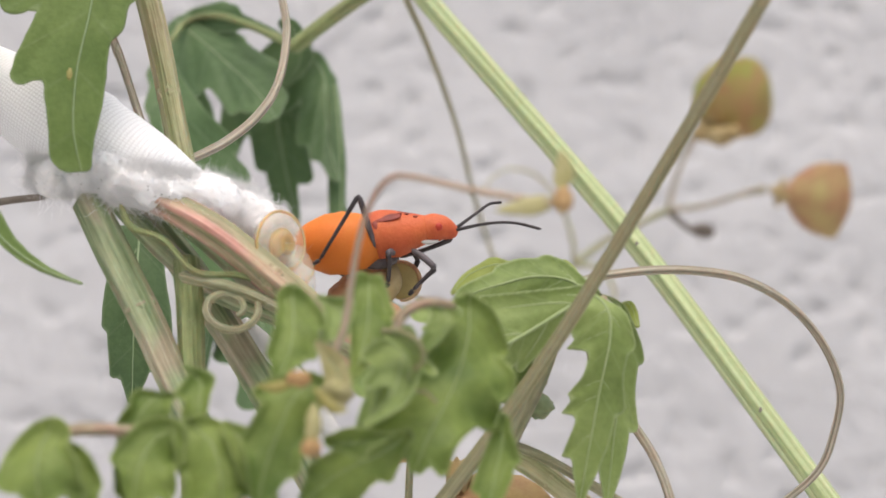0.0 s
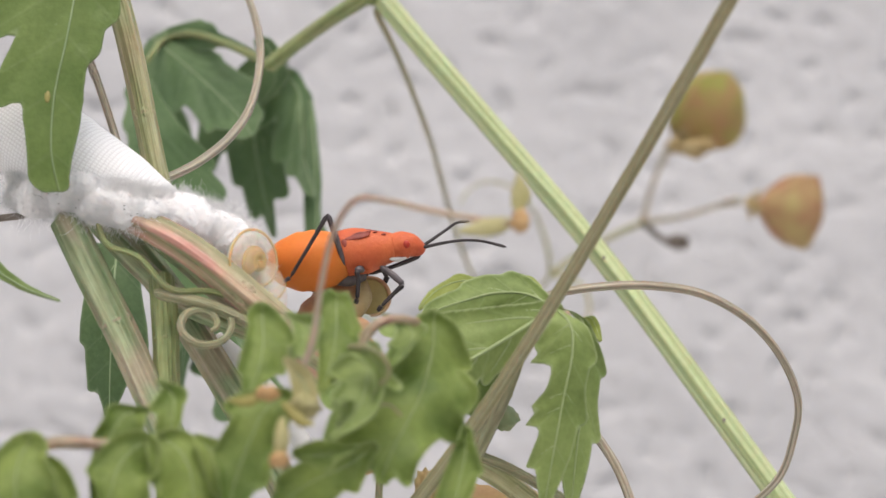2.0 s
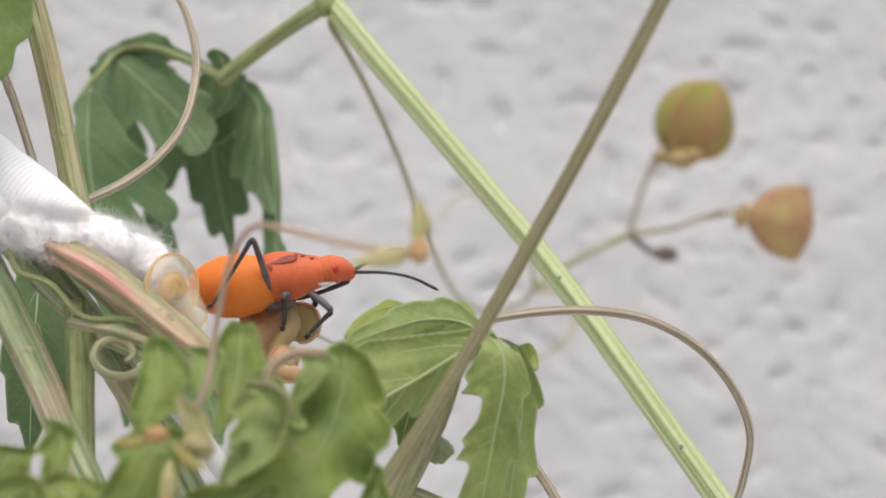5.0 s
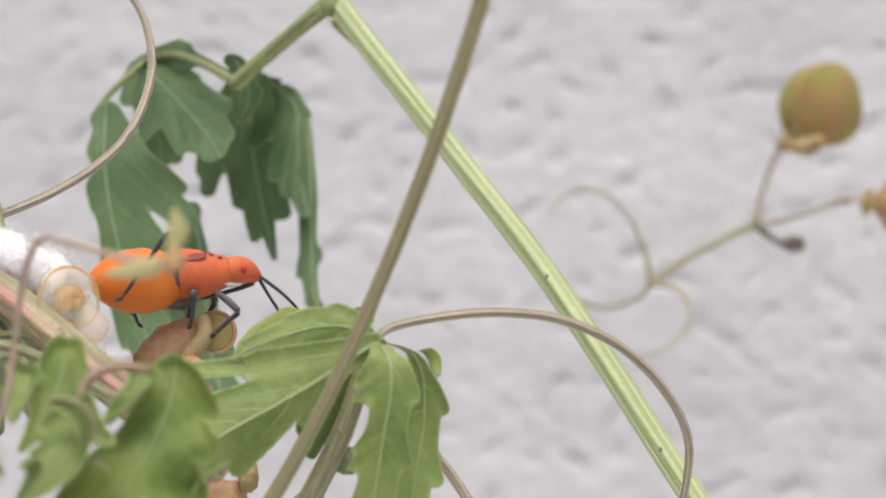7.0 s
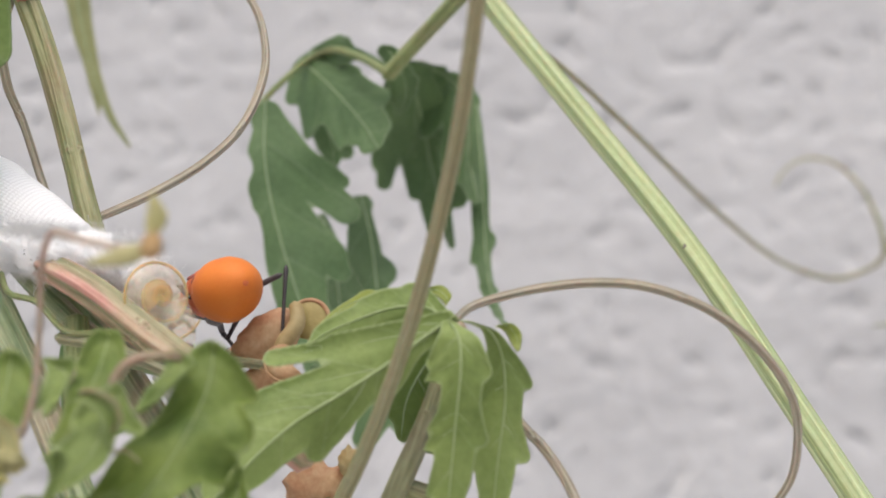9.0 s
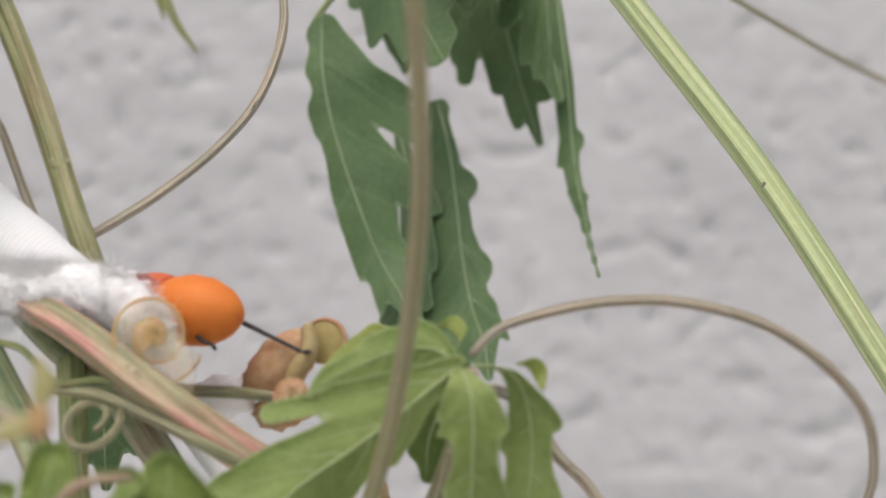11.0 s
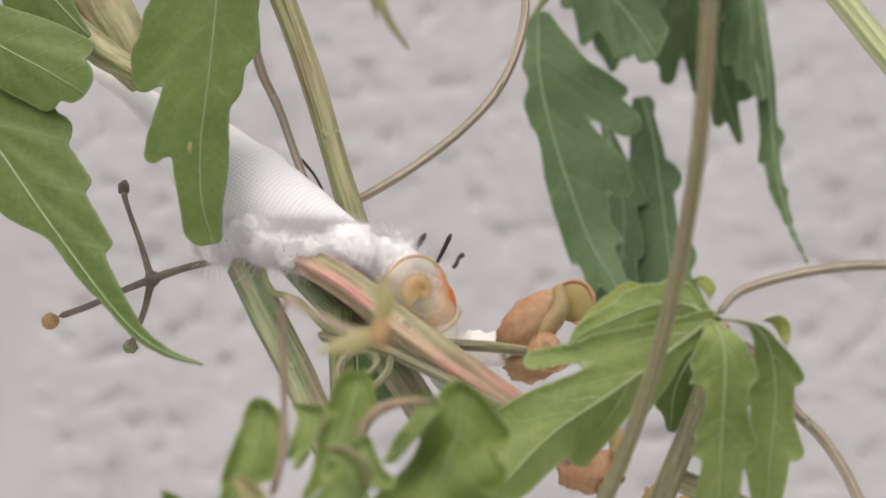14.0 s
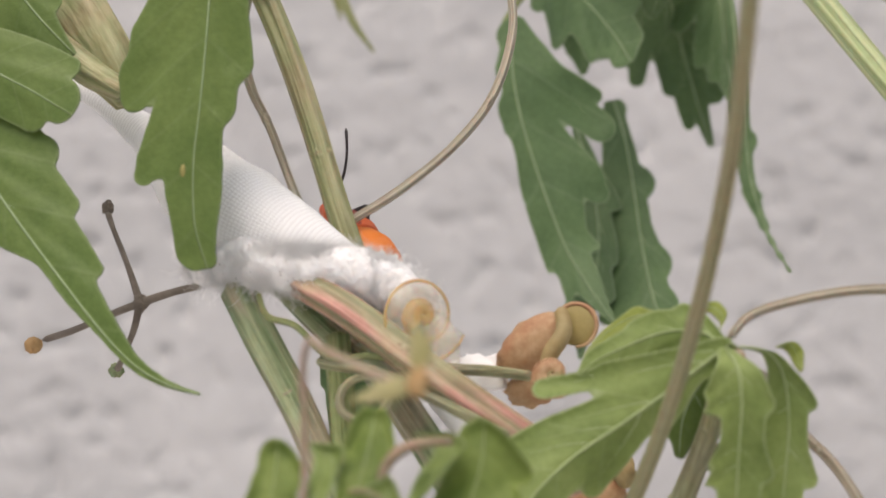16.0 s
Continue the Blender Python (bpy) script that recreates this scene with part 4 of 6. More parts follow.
def spiral_shell(name, label, centre, radius, turns, normal, start, body, coil, thick=0.3, rim=M_COIL):
    """A flat coiled shell: a tube winding outwards in one plane; the inner whorls darker than the last."""
    t = thing(name, centre, label, "shell")
    nrm = unit(np.array(normal, float))
    a0 = unit(np.cross((0, 0, 1), nrm))
    b0 = np.cross(nrm, a0)

    def whorl(lo, hi, mat, nm):
        bm = bmesh.new()
        rows = []
        for i in range(61):
            f = lo + (hi - lo) * i / 60
            r = radius * (0.1 + 0.9 * f**1.35)
            w = radius * (0.05 + thick * f**1.2)
            ang = start + f * turns * 2 * math.pi
            out = math.cos(ang) * a0 + math.sin(ang) * b0
            mid = np.array(centre) + out * (r - w) + nrm * 0.06 * (1 - f)
            rows.append([bm.verts.new(mid + w * (math.cos(q) * out + 0.75 * math.sin(q) * nrm)) for q in np.linspace(0, 2 * math.pi, 15)[:-1]])
        for i in range(60):
            for k in range(14):
                bm.faces.new((rows[i][k], rows[i][(k + 1) % 14], rows[i + 1][(k + 1) % 14], rows[i + 1][k]))
        part(nm, bm, mat, t)

    line = []
    for i in range(70):
        f = i / 69
        ang = start + f * turns * 2 * math.pi
        line.append(np.array(centre) + radius * (0.1 + 0.9 * f**1.35) * (math.cos(ang) * a0 + math.sin(ang) * b0) + nrm * 0.03)
    part("suture", tube(line, [0.01, 0.014, 0.013, 0.011], 150, 6), rim, t, "fine amber edge line")
    whorl(0.0, 0.5, coil, "inner_whorl")
    whorl(0.5, 1.0, body, "last_whorl")
    return t


def build_shells():
    s = spiral_shell("snail_shell", "translucent pale snail shell with an amber centre", (-0.02, 0.02, 0.03), 0.38, 2.6, (0.66, -0.75, -0.1), 2.2, M_SHELL, M_COIL, 0.36)
    bm = ball((0.11, 0.1, -0.19), (0.15, 0.1, 0.27), axes=[[1, 0, 0.2], [0, 1, 0], [-0.2, 0, 1]])
    part("body_whorl", bm, M_SHELL, s, "clear papery shell wall")
    h = thing("dry_husk", (0.69, 0.8, -0.17), "curled reddish-brown dry seed husk with a round pale flap", "husk")
    part("valve", ball((0.69, 0.8, -0.1), (0.34, 0.15, 0.2), axes=[[0.8, 0, 0.55], [0, 1, 0], [-0.55, 0, 0.8]], lump=0.16, freq=5), M_HUSK, h, "reddish-brown husk wall")
    part("flap", ball((1.03, 0.75, 0.03), (0.16, 0.03, 0.165), lump=0.06), M_FLAP, h, "round yellow-green flap")
    k = np.array((1.03, 0.74, 0.02))
    part("flap_rim", tube([k + np.array((0.165 * math.cos(a), 0, 0.17 * math.sin(a))) for a in np.linspace(-1.6, 2.7, 16)], [0.012, 0.02, 0.016], 40, 8), M_HUSK, h, "reddish rolled rim")
    part("fold", tube([(0.93, 0.65, 0.15), (0.96, 0.62, -0.04), (0.86, 0.6, -0.21), (0.79, 0.6, -0.38)], [0.05, 0.07, 0.07, 0.05], 20, 10), M_HUSKPALE, h)
    part("valve", ball((0.64, 0.9, -0.45), (0.2, 0.12, 0.13), lump=0.3), M_HUSK, h)
    spiral_shell("snail_shell", "small coiled reddish-brown shell on the husk", (0.91, 0.4, -0.41), 0.2, 1.7, (0.1, -1, 0.1), 1.2, M_HUSK, M_HUSKPALE, 0.4, M_HUSK)


build_bundle()
build_cocoon()
build_shells()


# ---- tendrils ----
def build_tendrils():
    strand("tendril_shoot", "grey-brown looping tendril rising from the vine stem", [(-0.87, 0.74, 0.93), (-0.65, 1.01, 1.15), (-0.45, 1.34, 1.41), (-0.21, 1.83, 1.82), (-0.01, 2.31, 2.31), (0.09, 2.68, 2.84), (0.1, 2.91, 3.35), (-0.03, 3.05, 3.87), (-0.27, 3.1, 4.26), (-0.5, 3.07, 4.6), (-0.8, 3.0, 4.95), (-1.2, 2.9, 5.2)], [0.035, 0.04, 0.04, 0.04, 0.04, 0.038, 0.036, 0.036, 0.036], M_TENDRIL, "tendril", 80, 12, 2)
    strand("tendril_shoot", "long grey-brown arching tendril", [(2.3, -0.1, -0.28), (2.46, 0.17, -0.06), (2.93, 0.14, 0.04), (3.38, 0.07, 0.05), (3.8, 0.05, -0.01), (4.25, 0.25, -0.15), (4.61, 0.5, -0.4), (4.84, 0.79, -0.69), (4.89, 1.09, -0.96), (4.81, 1.32, -1.28), (4.52, 1.54, -1.56), (4.13, 1.7, -1.83), (3.68, 1.8, -2.1)], [0.03, 0.035, 0.037, 0.037, 0.037, 0.037, 0.037, 0.036, 0.036, 0.036], M_TENDRIL, "tendril", 90, 12, 2)
    front = strand("vine", "smooth olive-brown stem rising across the front", [(-0.91, 0.44, -4.22), (0.36, 0.35, -3.11), (1.63, -0.58, -1.5), (2.54, -2.44, 0.1), (3.18, -5.32, 1.51), (3.51, -7.21, 2.2), (3.9, -9.41, 2.9)], [0.065, 0.065, 0.055, 0.05, 0.042, 0.036], M_FRONT, n=70, ring=14, ribs=3, rib=0.05)
    strand("vine", "grey-green stalk hanging below the bright leaf", [(2.45, -0.3, -0.52), (2.59, 0.46, -0.59), (2.74, 0.53, -0.9), (2.94, 0.57, -1.12), (3.13, 0.53, -1.43), (3.26, 0.52, -1.79), (3.31, 0.52, -2.15), (3.32, 0.52, -2.55)], [0.04, 0.04, 0.04, 0.04], M_TENDRIL, ribs=2)
    strand("vine", "brownish green stem under the bright leaf", [(2.25, 0.1, -0.42), (2.15, 0.2, -0.76), (2.03, 0.25, -1.06), (1.87, 0.3, -1.4), (1.68, 0.3, -1.84)], [0.07, 0.08, 0.085, 0.09, 0.09], M_OLIVE, ribs=3)
    strand("vine", "green ribbed stalk low among the leaves", [(1.72, 0.6, -1.35), (2.09, 0.6, -1.52), (2.47, 0.6, -1.78), (2.84, 0.6, -2.05), (3.2, 0.6, -2.33)], [0.08, 0.09, 0.09, 0.09], M_PALE)
    strand("vine", "thin olive stalk low among the leaves", [(1.87, 0.4, -1.39), (2.19, 0.4, -1.51), (2.61, 0.4, -1.73), (2.98, 0.4, -1.94)], [0.04, 0.04, 0.04, 0.04], M_OLIVE, ribs=2)
    strand("vine", "upright grey stalk at the bottom", [(1.18, 1, -1.38), (1.17, 1, -1.66), (1.17, 1, -2.04), (1.18, 1, -2.5)], [0.03, 0.03, 0.03], M_OLIVE, ribs=2)
    return front


# ---- the bright leaf before the husk ----
def build_bright_leaf():
    lf = thing("vine_leaf", (2.4, -0.6, -0.5), "bright green lobed leaf bent over at its middle", "leaf")
    lobed(lf, M_LEAF, [(2.34, -0.66, -0.43), (2.15, -0.66, -0.56), (1.88, -0.62, -0.74), (1.57, -0.62, -0.94), (1.29, -0.66, -1.12), (1.09, -0.72, -1.3), (0.91, -0.8, -1.51), (0.77, -0.9, -1.7)], (0.63, 0.9, -0.78), (-0.63, 0.15, 0.78),
          [(0.02, (1.03, -0.55, -0.65), 0.1, 0.075), (0.08, (1.52, -0.5, -0.59), 0.12, 0.13), (0.3, (1.05, -0.6, -0.94), 0.16, 0.035), (0.45, (0.73, -0.7, -1.16), 0.2, 0.1), (0.55, (0.57, -0.75, -1.29), 0.2, 0.1), (0.35, (1.31, -0.4, -1.29), 0.14, 0.08), (0.2, (1.79, -0.4, -0.97), 0.12, 0.05)],
          ((0.05, 0.1, 0.15, 0.2, 0.22, 0.22, 0.2, 0.12), (0.05, 0.14, 0.2, 0.26, 0.28, 0.28, 0.25, 0.2)), fold=0.12, wave=0.05, freq=7, curl=0.15, seed=31, vein=0.016)
    lobed(lf, M_LEAF, [(2.33, -0.64, -0.41), (2.14, -0.55, -0.29), (1.89, -0.5, -0.28), (1.64, -0.5, -0.36), (1.42, -0.5, -0.45), (1.29, -0.5, -0.54)], (0.17, 0.1, -0.99), (-0.17, 0.5, 0.99),
          [(0.1, (2.05, -0.45, -0.15), 0.14, 0.08), (0.35, (1.68, -0.45, -0.22), 0.16, 0.07), (0.5, (1.35, -0.48, -0.45), 0.12, 0.05), (0.2, (1.85, -0.55, -0.48), 0.2, 0.15), (0.5, (1.46, -0.52, -0.56), 0.18, 0.08)],
          ((0.1, 0.22, 0.26, 0.22, 0.14, 0.02), (0.06, 0.12, 0.13, 0.11, 0.08, 0.02)), fold=0.2, wave=0.06, freq=7, curl=0.15, seed=32)
    # its upper margin is rolled back and shows the yellower underside
    lobed(lf, M_OLIVELEAF, [(1.93, -0.3, -0.14), (1.69, -0.22, -0.1), (1.51, -0.2, -0.16), (1.39, -0.25, -0.27), (1.3, -0.35, -0.4)], (0.38, -0.6, -0.92), (-0.38, 0.6, 0.92),
          [(0.35, (1.5, -0.36, -0.31), 0.1, 0.04)],
          ((0.07, 0.1, 0.1, 0.07, 0.02), (0.04, 0.05, 0.05, 0.04, 0.02)), fold=0.5, wave=0.12, freq=10, seed=33, vein=0.006)
    lobed(lf, M_OLIVELEAF, [(2.09, -0.42, -0.17), (2.15, -0.3, -0.09), (2.22, -0.25, -0.08), (2.29, -0.3, -0.17), (2.27, -0.45, -0.29)], (0.51, 0.5, 0.86), (-0.51, -0.5, -0.86),
          [],
          ((0.03, 0.06, 0.07, 0.06, 0.02), (0.03, 0.05, 0.06, 0.05, 0.02)), fold=0.6, seed=37, vein=0.005)
    # two leaflets hang straight down, their toothed margins rolled
    lobed(lf, M_LEAF, [(2.36, -0.7, -0.46), (2.44, -0.82, -0.61), (2.45, -0.8, -0.85), (2.41, -0.7, -1.12), (2.37, -0.6, -1.42), (2.33, -0.5, -1.73), (2.3, -0.4, -1.99)], (1, 0.3, -0.02), (-1, 0.45, 0.02),
          [(0.12, (2.29, -0.55, -0.75), 0.12, 0.05), (0.22, (2.24, -0.5, -0.88), 0.12, 0.012), (0.45, (2.24, -0.45, -1.21), 0.12, 0.012), (0.52, (2.2, -0.4, -1.35), 0.12, 0.012), (0.7, (2.21, -0.35, -1.67), 0.14, 0.015), (0.15, (2.55, -0.6, -0.84), 0.14, 0.08), (0.45, (2.54, -0.5, -1.3), 0.14, 0.06)],
          ((0.06, 0.14, 0.16, 0.17, 0.17, 0.17, 0.15, 0.1, 0.04), (0.08, 0.15, 0.16, 0.15, 0.15, 0.15, 0.14, 0.1, 0.04)), fold=0.3, wave=0.025, freq=6, curl=0.15, seed=34, vein=0.011)
    lobed(lf, M_LEAF, [(2.4, -0.66, -0.43), (2.53, -0.55, -0.43), (2.64, -0.4, -0.47), (2.7, -0.25, -0.65), (2.7, -0.15, -0.96), (2.65, -0.12, -1.31), (2.61, -0.1, -1.67), (2.58, -0.1, -1.95)], (0.99, 0.6, 0.15), (-0.99, 0.1, -0.15),
          [(0.3, (2.8, 0, -0.76), 0.1, 0.05), (0.55, (2.8, 0.05, -1.3), 0.12, 0.05), (0.4, (2.55, -0.2, -0.87), 0.14, 0.08), (0.6, (2.51, -0.2, -1.36), 0.14, 0.08)],
          ((0.03, 0.04, 0.08, 0.13, 0.15, 0.15, 0.14, 0.1, 0.04), (0.03, 0.04, 0.1, 0.17, 0.18, 0.18, 0.16, 0.1, 0.04)), fold=0.25, wave=0.025, freq=6, curl=0.15, seed=35, vein=0.011)
    lobed(lf, M_OLIVELEAF, [(2.67, -0.35, -0.39), (2.74, -0.25, -0.37), (2.79, -0.2, -0.44), (2.81, -0.25, -0.55)], (0.75, 0.5, 0.66), (-0.75, -0.4, -0.66),
          [],
          ((0.02, 0.04, 0.05, 0.02), (0.02, 0.05, 0.06, 0.02)), fold=0.6, seed=38, vein=0.004)
    # a darker leaflet and a bud behind
    lobed(lf, M_MIDLEAF, [(2.19, 0.1, -0.4), (2.02, 0.2, -0.59), (1.9, 0.3, -0.79), (1.85, 0.4, -1.03)], (0.91, 0.1, -0.41), (-0.91, 0.1, 0.41),
          [(0.4, (2.08, 0.3, -0.81), 0.1, 0.06), (0.5, (1.77, 0.3, -0.86), 0.1, 0.05)],
          ((0.05, 0.14, 0.16, 0.05), (0.05, 0.14, 0.14, 0.05)), seed=36)
    part("leaf_hub", ball((2.42, -0.68, -0.49), (0.05, 0.035, 0.04), lump=0.4), M_BLUSH, lf, "pinkish joint of the leaflets")
    part("withered_bud", ball((2.13, 0.4, -1.08), (0.13, 0.1, 0.1), lump=0.3), M_STRAP, lf, "grey-green bud")


# ---- leaves and buds beside the cocoon ----
def build_left_leaves():
    lf = thing("vine_leaf", (-1.54, -0.5, 2.9), "large mid-green lobed leaf hanging before the cocoon", "leaf")
    lobed(lf, M_MIDLEAF, [(-1.56, -0.45, 2.97), (-1.56, -0.45, 2.65), (-1.6, -0.42, 2.17), (-1.65, -0.4, 1.68), (-1.71, -0.36, 1.25), (-1.71, -0.33, 0.82), (-1.67, -0.3, 0.61), (-1.64, -0.28, 0.51)], (1, 0.12, -0.09), (-1, 0.1, 0.09),
          [(0.05, (-2.02, -0.45, 2.26), 0.3, 0.26), (0.16, (-2.19, -0.44, 1.99), 0.3, 0.2), (0.2, (-2.23, -0.44, 1.86), 0.24, 0.15), (0.34, (-2.04, -0.4, 1.31), 0.26, 0.17), (0.4, (-2.15, -0.4, 1.2), 0.2, 0.085), (0.08, (-1.5, -0.35, 2.29), 0.28, 0.22), (0.18, (-1.41, -0.34, 2.02), 0.26, 0.18), (0.3, (-1.54, -0.36, 1.69), 0.24, 0.18), (0.85, (-1.75, -0.3, 0.54), 0.15, 0.12), (0.85, (-1.64, -0.25, 0.54), 0.15, 0.09)],
          ((0.14, 0.16, 0.2, 0.22, 0.2, 0.2, 0.22, 0.24, 0.22, 0.17, 0.09), (0.2, 0.25, 0.27, 0.24, 0.24, 0.26, 0.26, 0.26, 0.24, 0.19, 0.09)), fold=0.1, wave=0.03, seed=44, vein=0.007)
    part("bite_mark", ball((-1.76, -0.46, 1.17), (0.022, 0.008, 0.05), u=10, v=8, lump=0.4), M_YELLOW, lf, "small pale bite mark")
    l2 = thing("vine_leaf", (-3.77, -0.8, 1.73), "mid-green lobed leaf with a long drawn-out tip", "leaf")
    lobed(l2, M_MIDLEAF, [(-3.89, -0.4, 1.8), (-3.44, -0.45, 1.28), (-3.06, -0.5, 0.8), (-2.68, -0.55, 0.34), (-2.37, -0.6, -0.02), (-2.08, -0.6, -0.32), (-1.8, -0.6, -0.49), (-1.5, -0.6, -0.59)],
          (0.75, 0.1, 0.65), (-0.75, 0.1, -0.65), [(0.05, (-3.03, -0.4, 1.42), 0.4, 0.18), (0.12, (-2.74, -0.45, 0.97), 0.35, 0.11), (0.3, (-2.43, -0.5, 0.42), 0.3, 0.075)],
          ((0.4, 0.4, 0.4, 0.36, 0.32, 0.28, 0.22, 0.14, 0.08, 0.04, 0.012), (0.3, 0.26, 0.2, 0.14, 0.1, 0.08, 0.07, 0.05, 0.04, 0.03, 0.01)), fold=0.15, seed=47, vein=0.01)
    l3 = thing("vine_leaf", (-4.12, -0.5, 2.52), "mid-green lobed leaf beside the cocoon neck", "leaf")
    lobed(l3, M_MIDLEAF, [(-4.13, -0.4, 2.55), (-3.73, -0.45, 2.32), (-3.34, -0.5, 2.08), (-3.04, -0.5, 1.91), (-2.79, -0.5, 1.75)],
          (0.4, 0.1, 0.9), (-0.4, 0.1, -0.9), [(0.3, (-2.72, -0.5, 2.09), 0.25, 0.09), (0.55, (-2.77, -0.5, 1.81), 0.2, 0.18), (0.4, (-3.03, -0.5, 1.72), 0.25, 0.15)],
          ((0.2, 0.3, 0.3, 0.26, 0.2, 0.12), (0.25, 0.32, 0.3, 0.26, 0.2, 0.12)), fold=0.2, seed=48, vein=0.01)
    l4 = thing("vine_leaf", (-3.33, -0.2, 3.21), "small mid-green leaf at the cocoon neck", "leaf")
    lobed(l4, M_MIDLEAF, [(-3.64, -0.2, 3.3), (-3.37, -0.2, 2.92), (-3.13, -0.2, 2.61), (-2.82, -0.2, 2.28)], (0.75, 0.1, 0.6), (-0.75, 0.1, -0.6), [(0.3, (-3.38, -0.25, 2.47), 0.3, 0.22), (0.2, (-3.04, -0.2, 2.74), 0.25, 0.09)],
          ((0.3, 0.25, 0.2, 0.1, 0.03), (0.3, 0.3, 0.3, 0.15, 0.03)), seed=49, vein=0.01)
    l5 = thing("vine_leaf", (-4.62, 11.9, 7.47), "narrow yellowish green leaf tip hanging far behind", "leaf")
    part("leaf_stalk", tube([(-4.92, 12, 8.53), (-4.64, 9, 10.01), (-3.21, 4, 6.84), (-1.61, 0.3, 3.37)], [0.03, 0.035, 0.04, 0.04], 30, 8), M_STALK, l5)
    lobed(l5, M_OLDLEAF, [(-4.95, 12, 8.69), (-4.62, 11.9, 7.47), (-4.25, 11.8, 6.58), (-3.9, 11.8, 6.02)], (0.85, 0.1, 0.4), (-0.85, 0.1, -0.4), [(0.5, (-4.39, 11.8, 6.55), 0.07, 0.02)], ((0.2, 0.17, 0.12, 0.07, 0.025), (0.2, 0.16, 0.1, 0.06, 0.025)), seed=50, vein=0.008)


def build_twig_buds():
    tw = thing("bud_twig", (-1.78, -0, 0.36), "thin grey twig forking into three withered buds", "twig")
    f = (-2.5, 0.5, 0.35)
    part("twig", tube([(-1.9, 0.4, 0.45), (-2.21, 0.45, 0.41), f], [0.03, 0.032, 0.04], 16, 8), M_TWIG, tw)
    part("twig", tube([f, (-2.83, 0.6, 0.28), (-3.23, 0.8, 0.21), (-3.59, 1, 0.18)], [0.035, 0.03, 0.03, 0.03], 20, 8), M_TWIG, tw)
    part("twig", tube([f, (-2.66, 0.6, 0.69), (-2.88, 0.8, 1.04), (-3.03, 1, 1.25)], [0.035, 0.025, 0.022, 0.03], 20, 8), M_TWIG, tw)
    part("twig", tube([f, (-2.64, 0.7, 0.16), (-2.86, 1, 0), (-3, 1.2, -0.08)], [0.035, 0.028, 0.024, 0.03], 20, 8), M_TWIG, tw)
    part("node", ball(f, (0.06, 0.05, 0.07), lump=0.5), M_TWIG, tw)
    part("bud", ball((-3.68, 1, 0.14), (0.075, 0.06, 0.07), lump=0.3), M_BUDORANGE, tw, "pale orange bud")
    part("bud", ball((-3.03, 1, 1.29), (0.05, 0.045, 0.065), lump=0.4), M_TWIG, tw)
    part("bud", ball((-3.03, 1.25, -0.07), (0.065, 0.05, 0.06), lump=0.4), M_STRAP, tw, "grey-green bud")


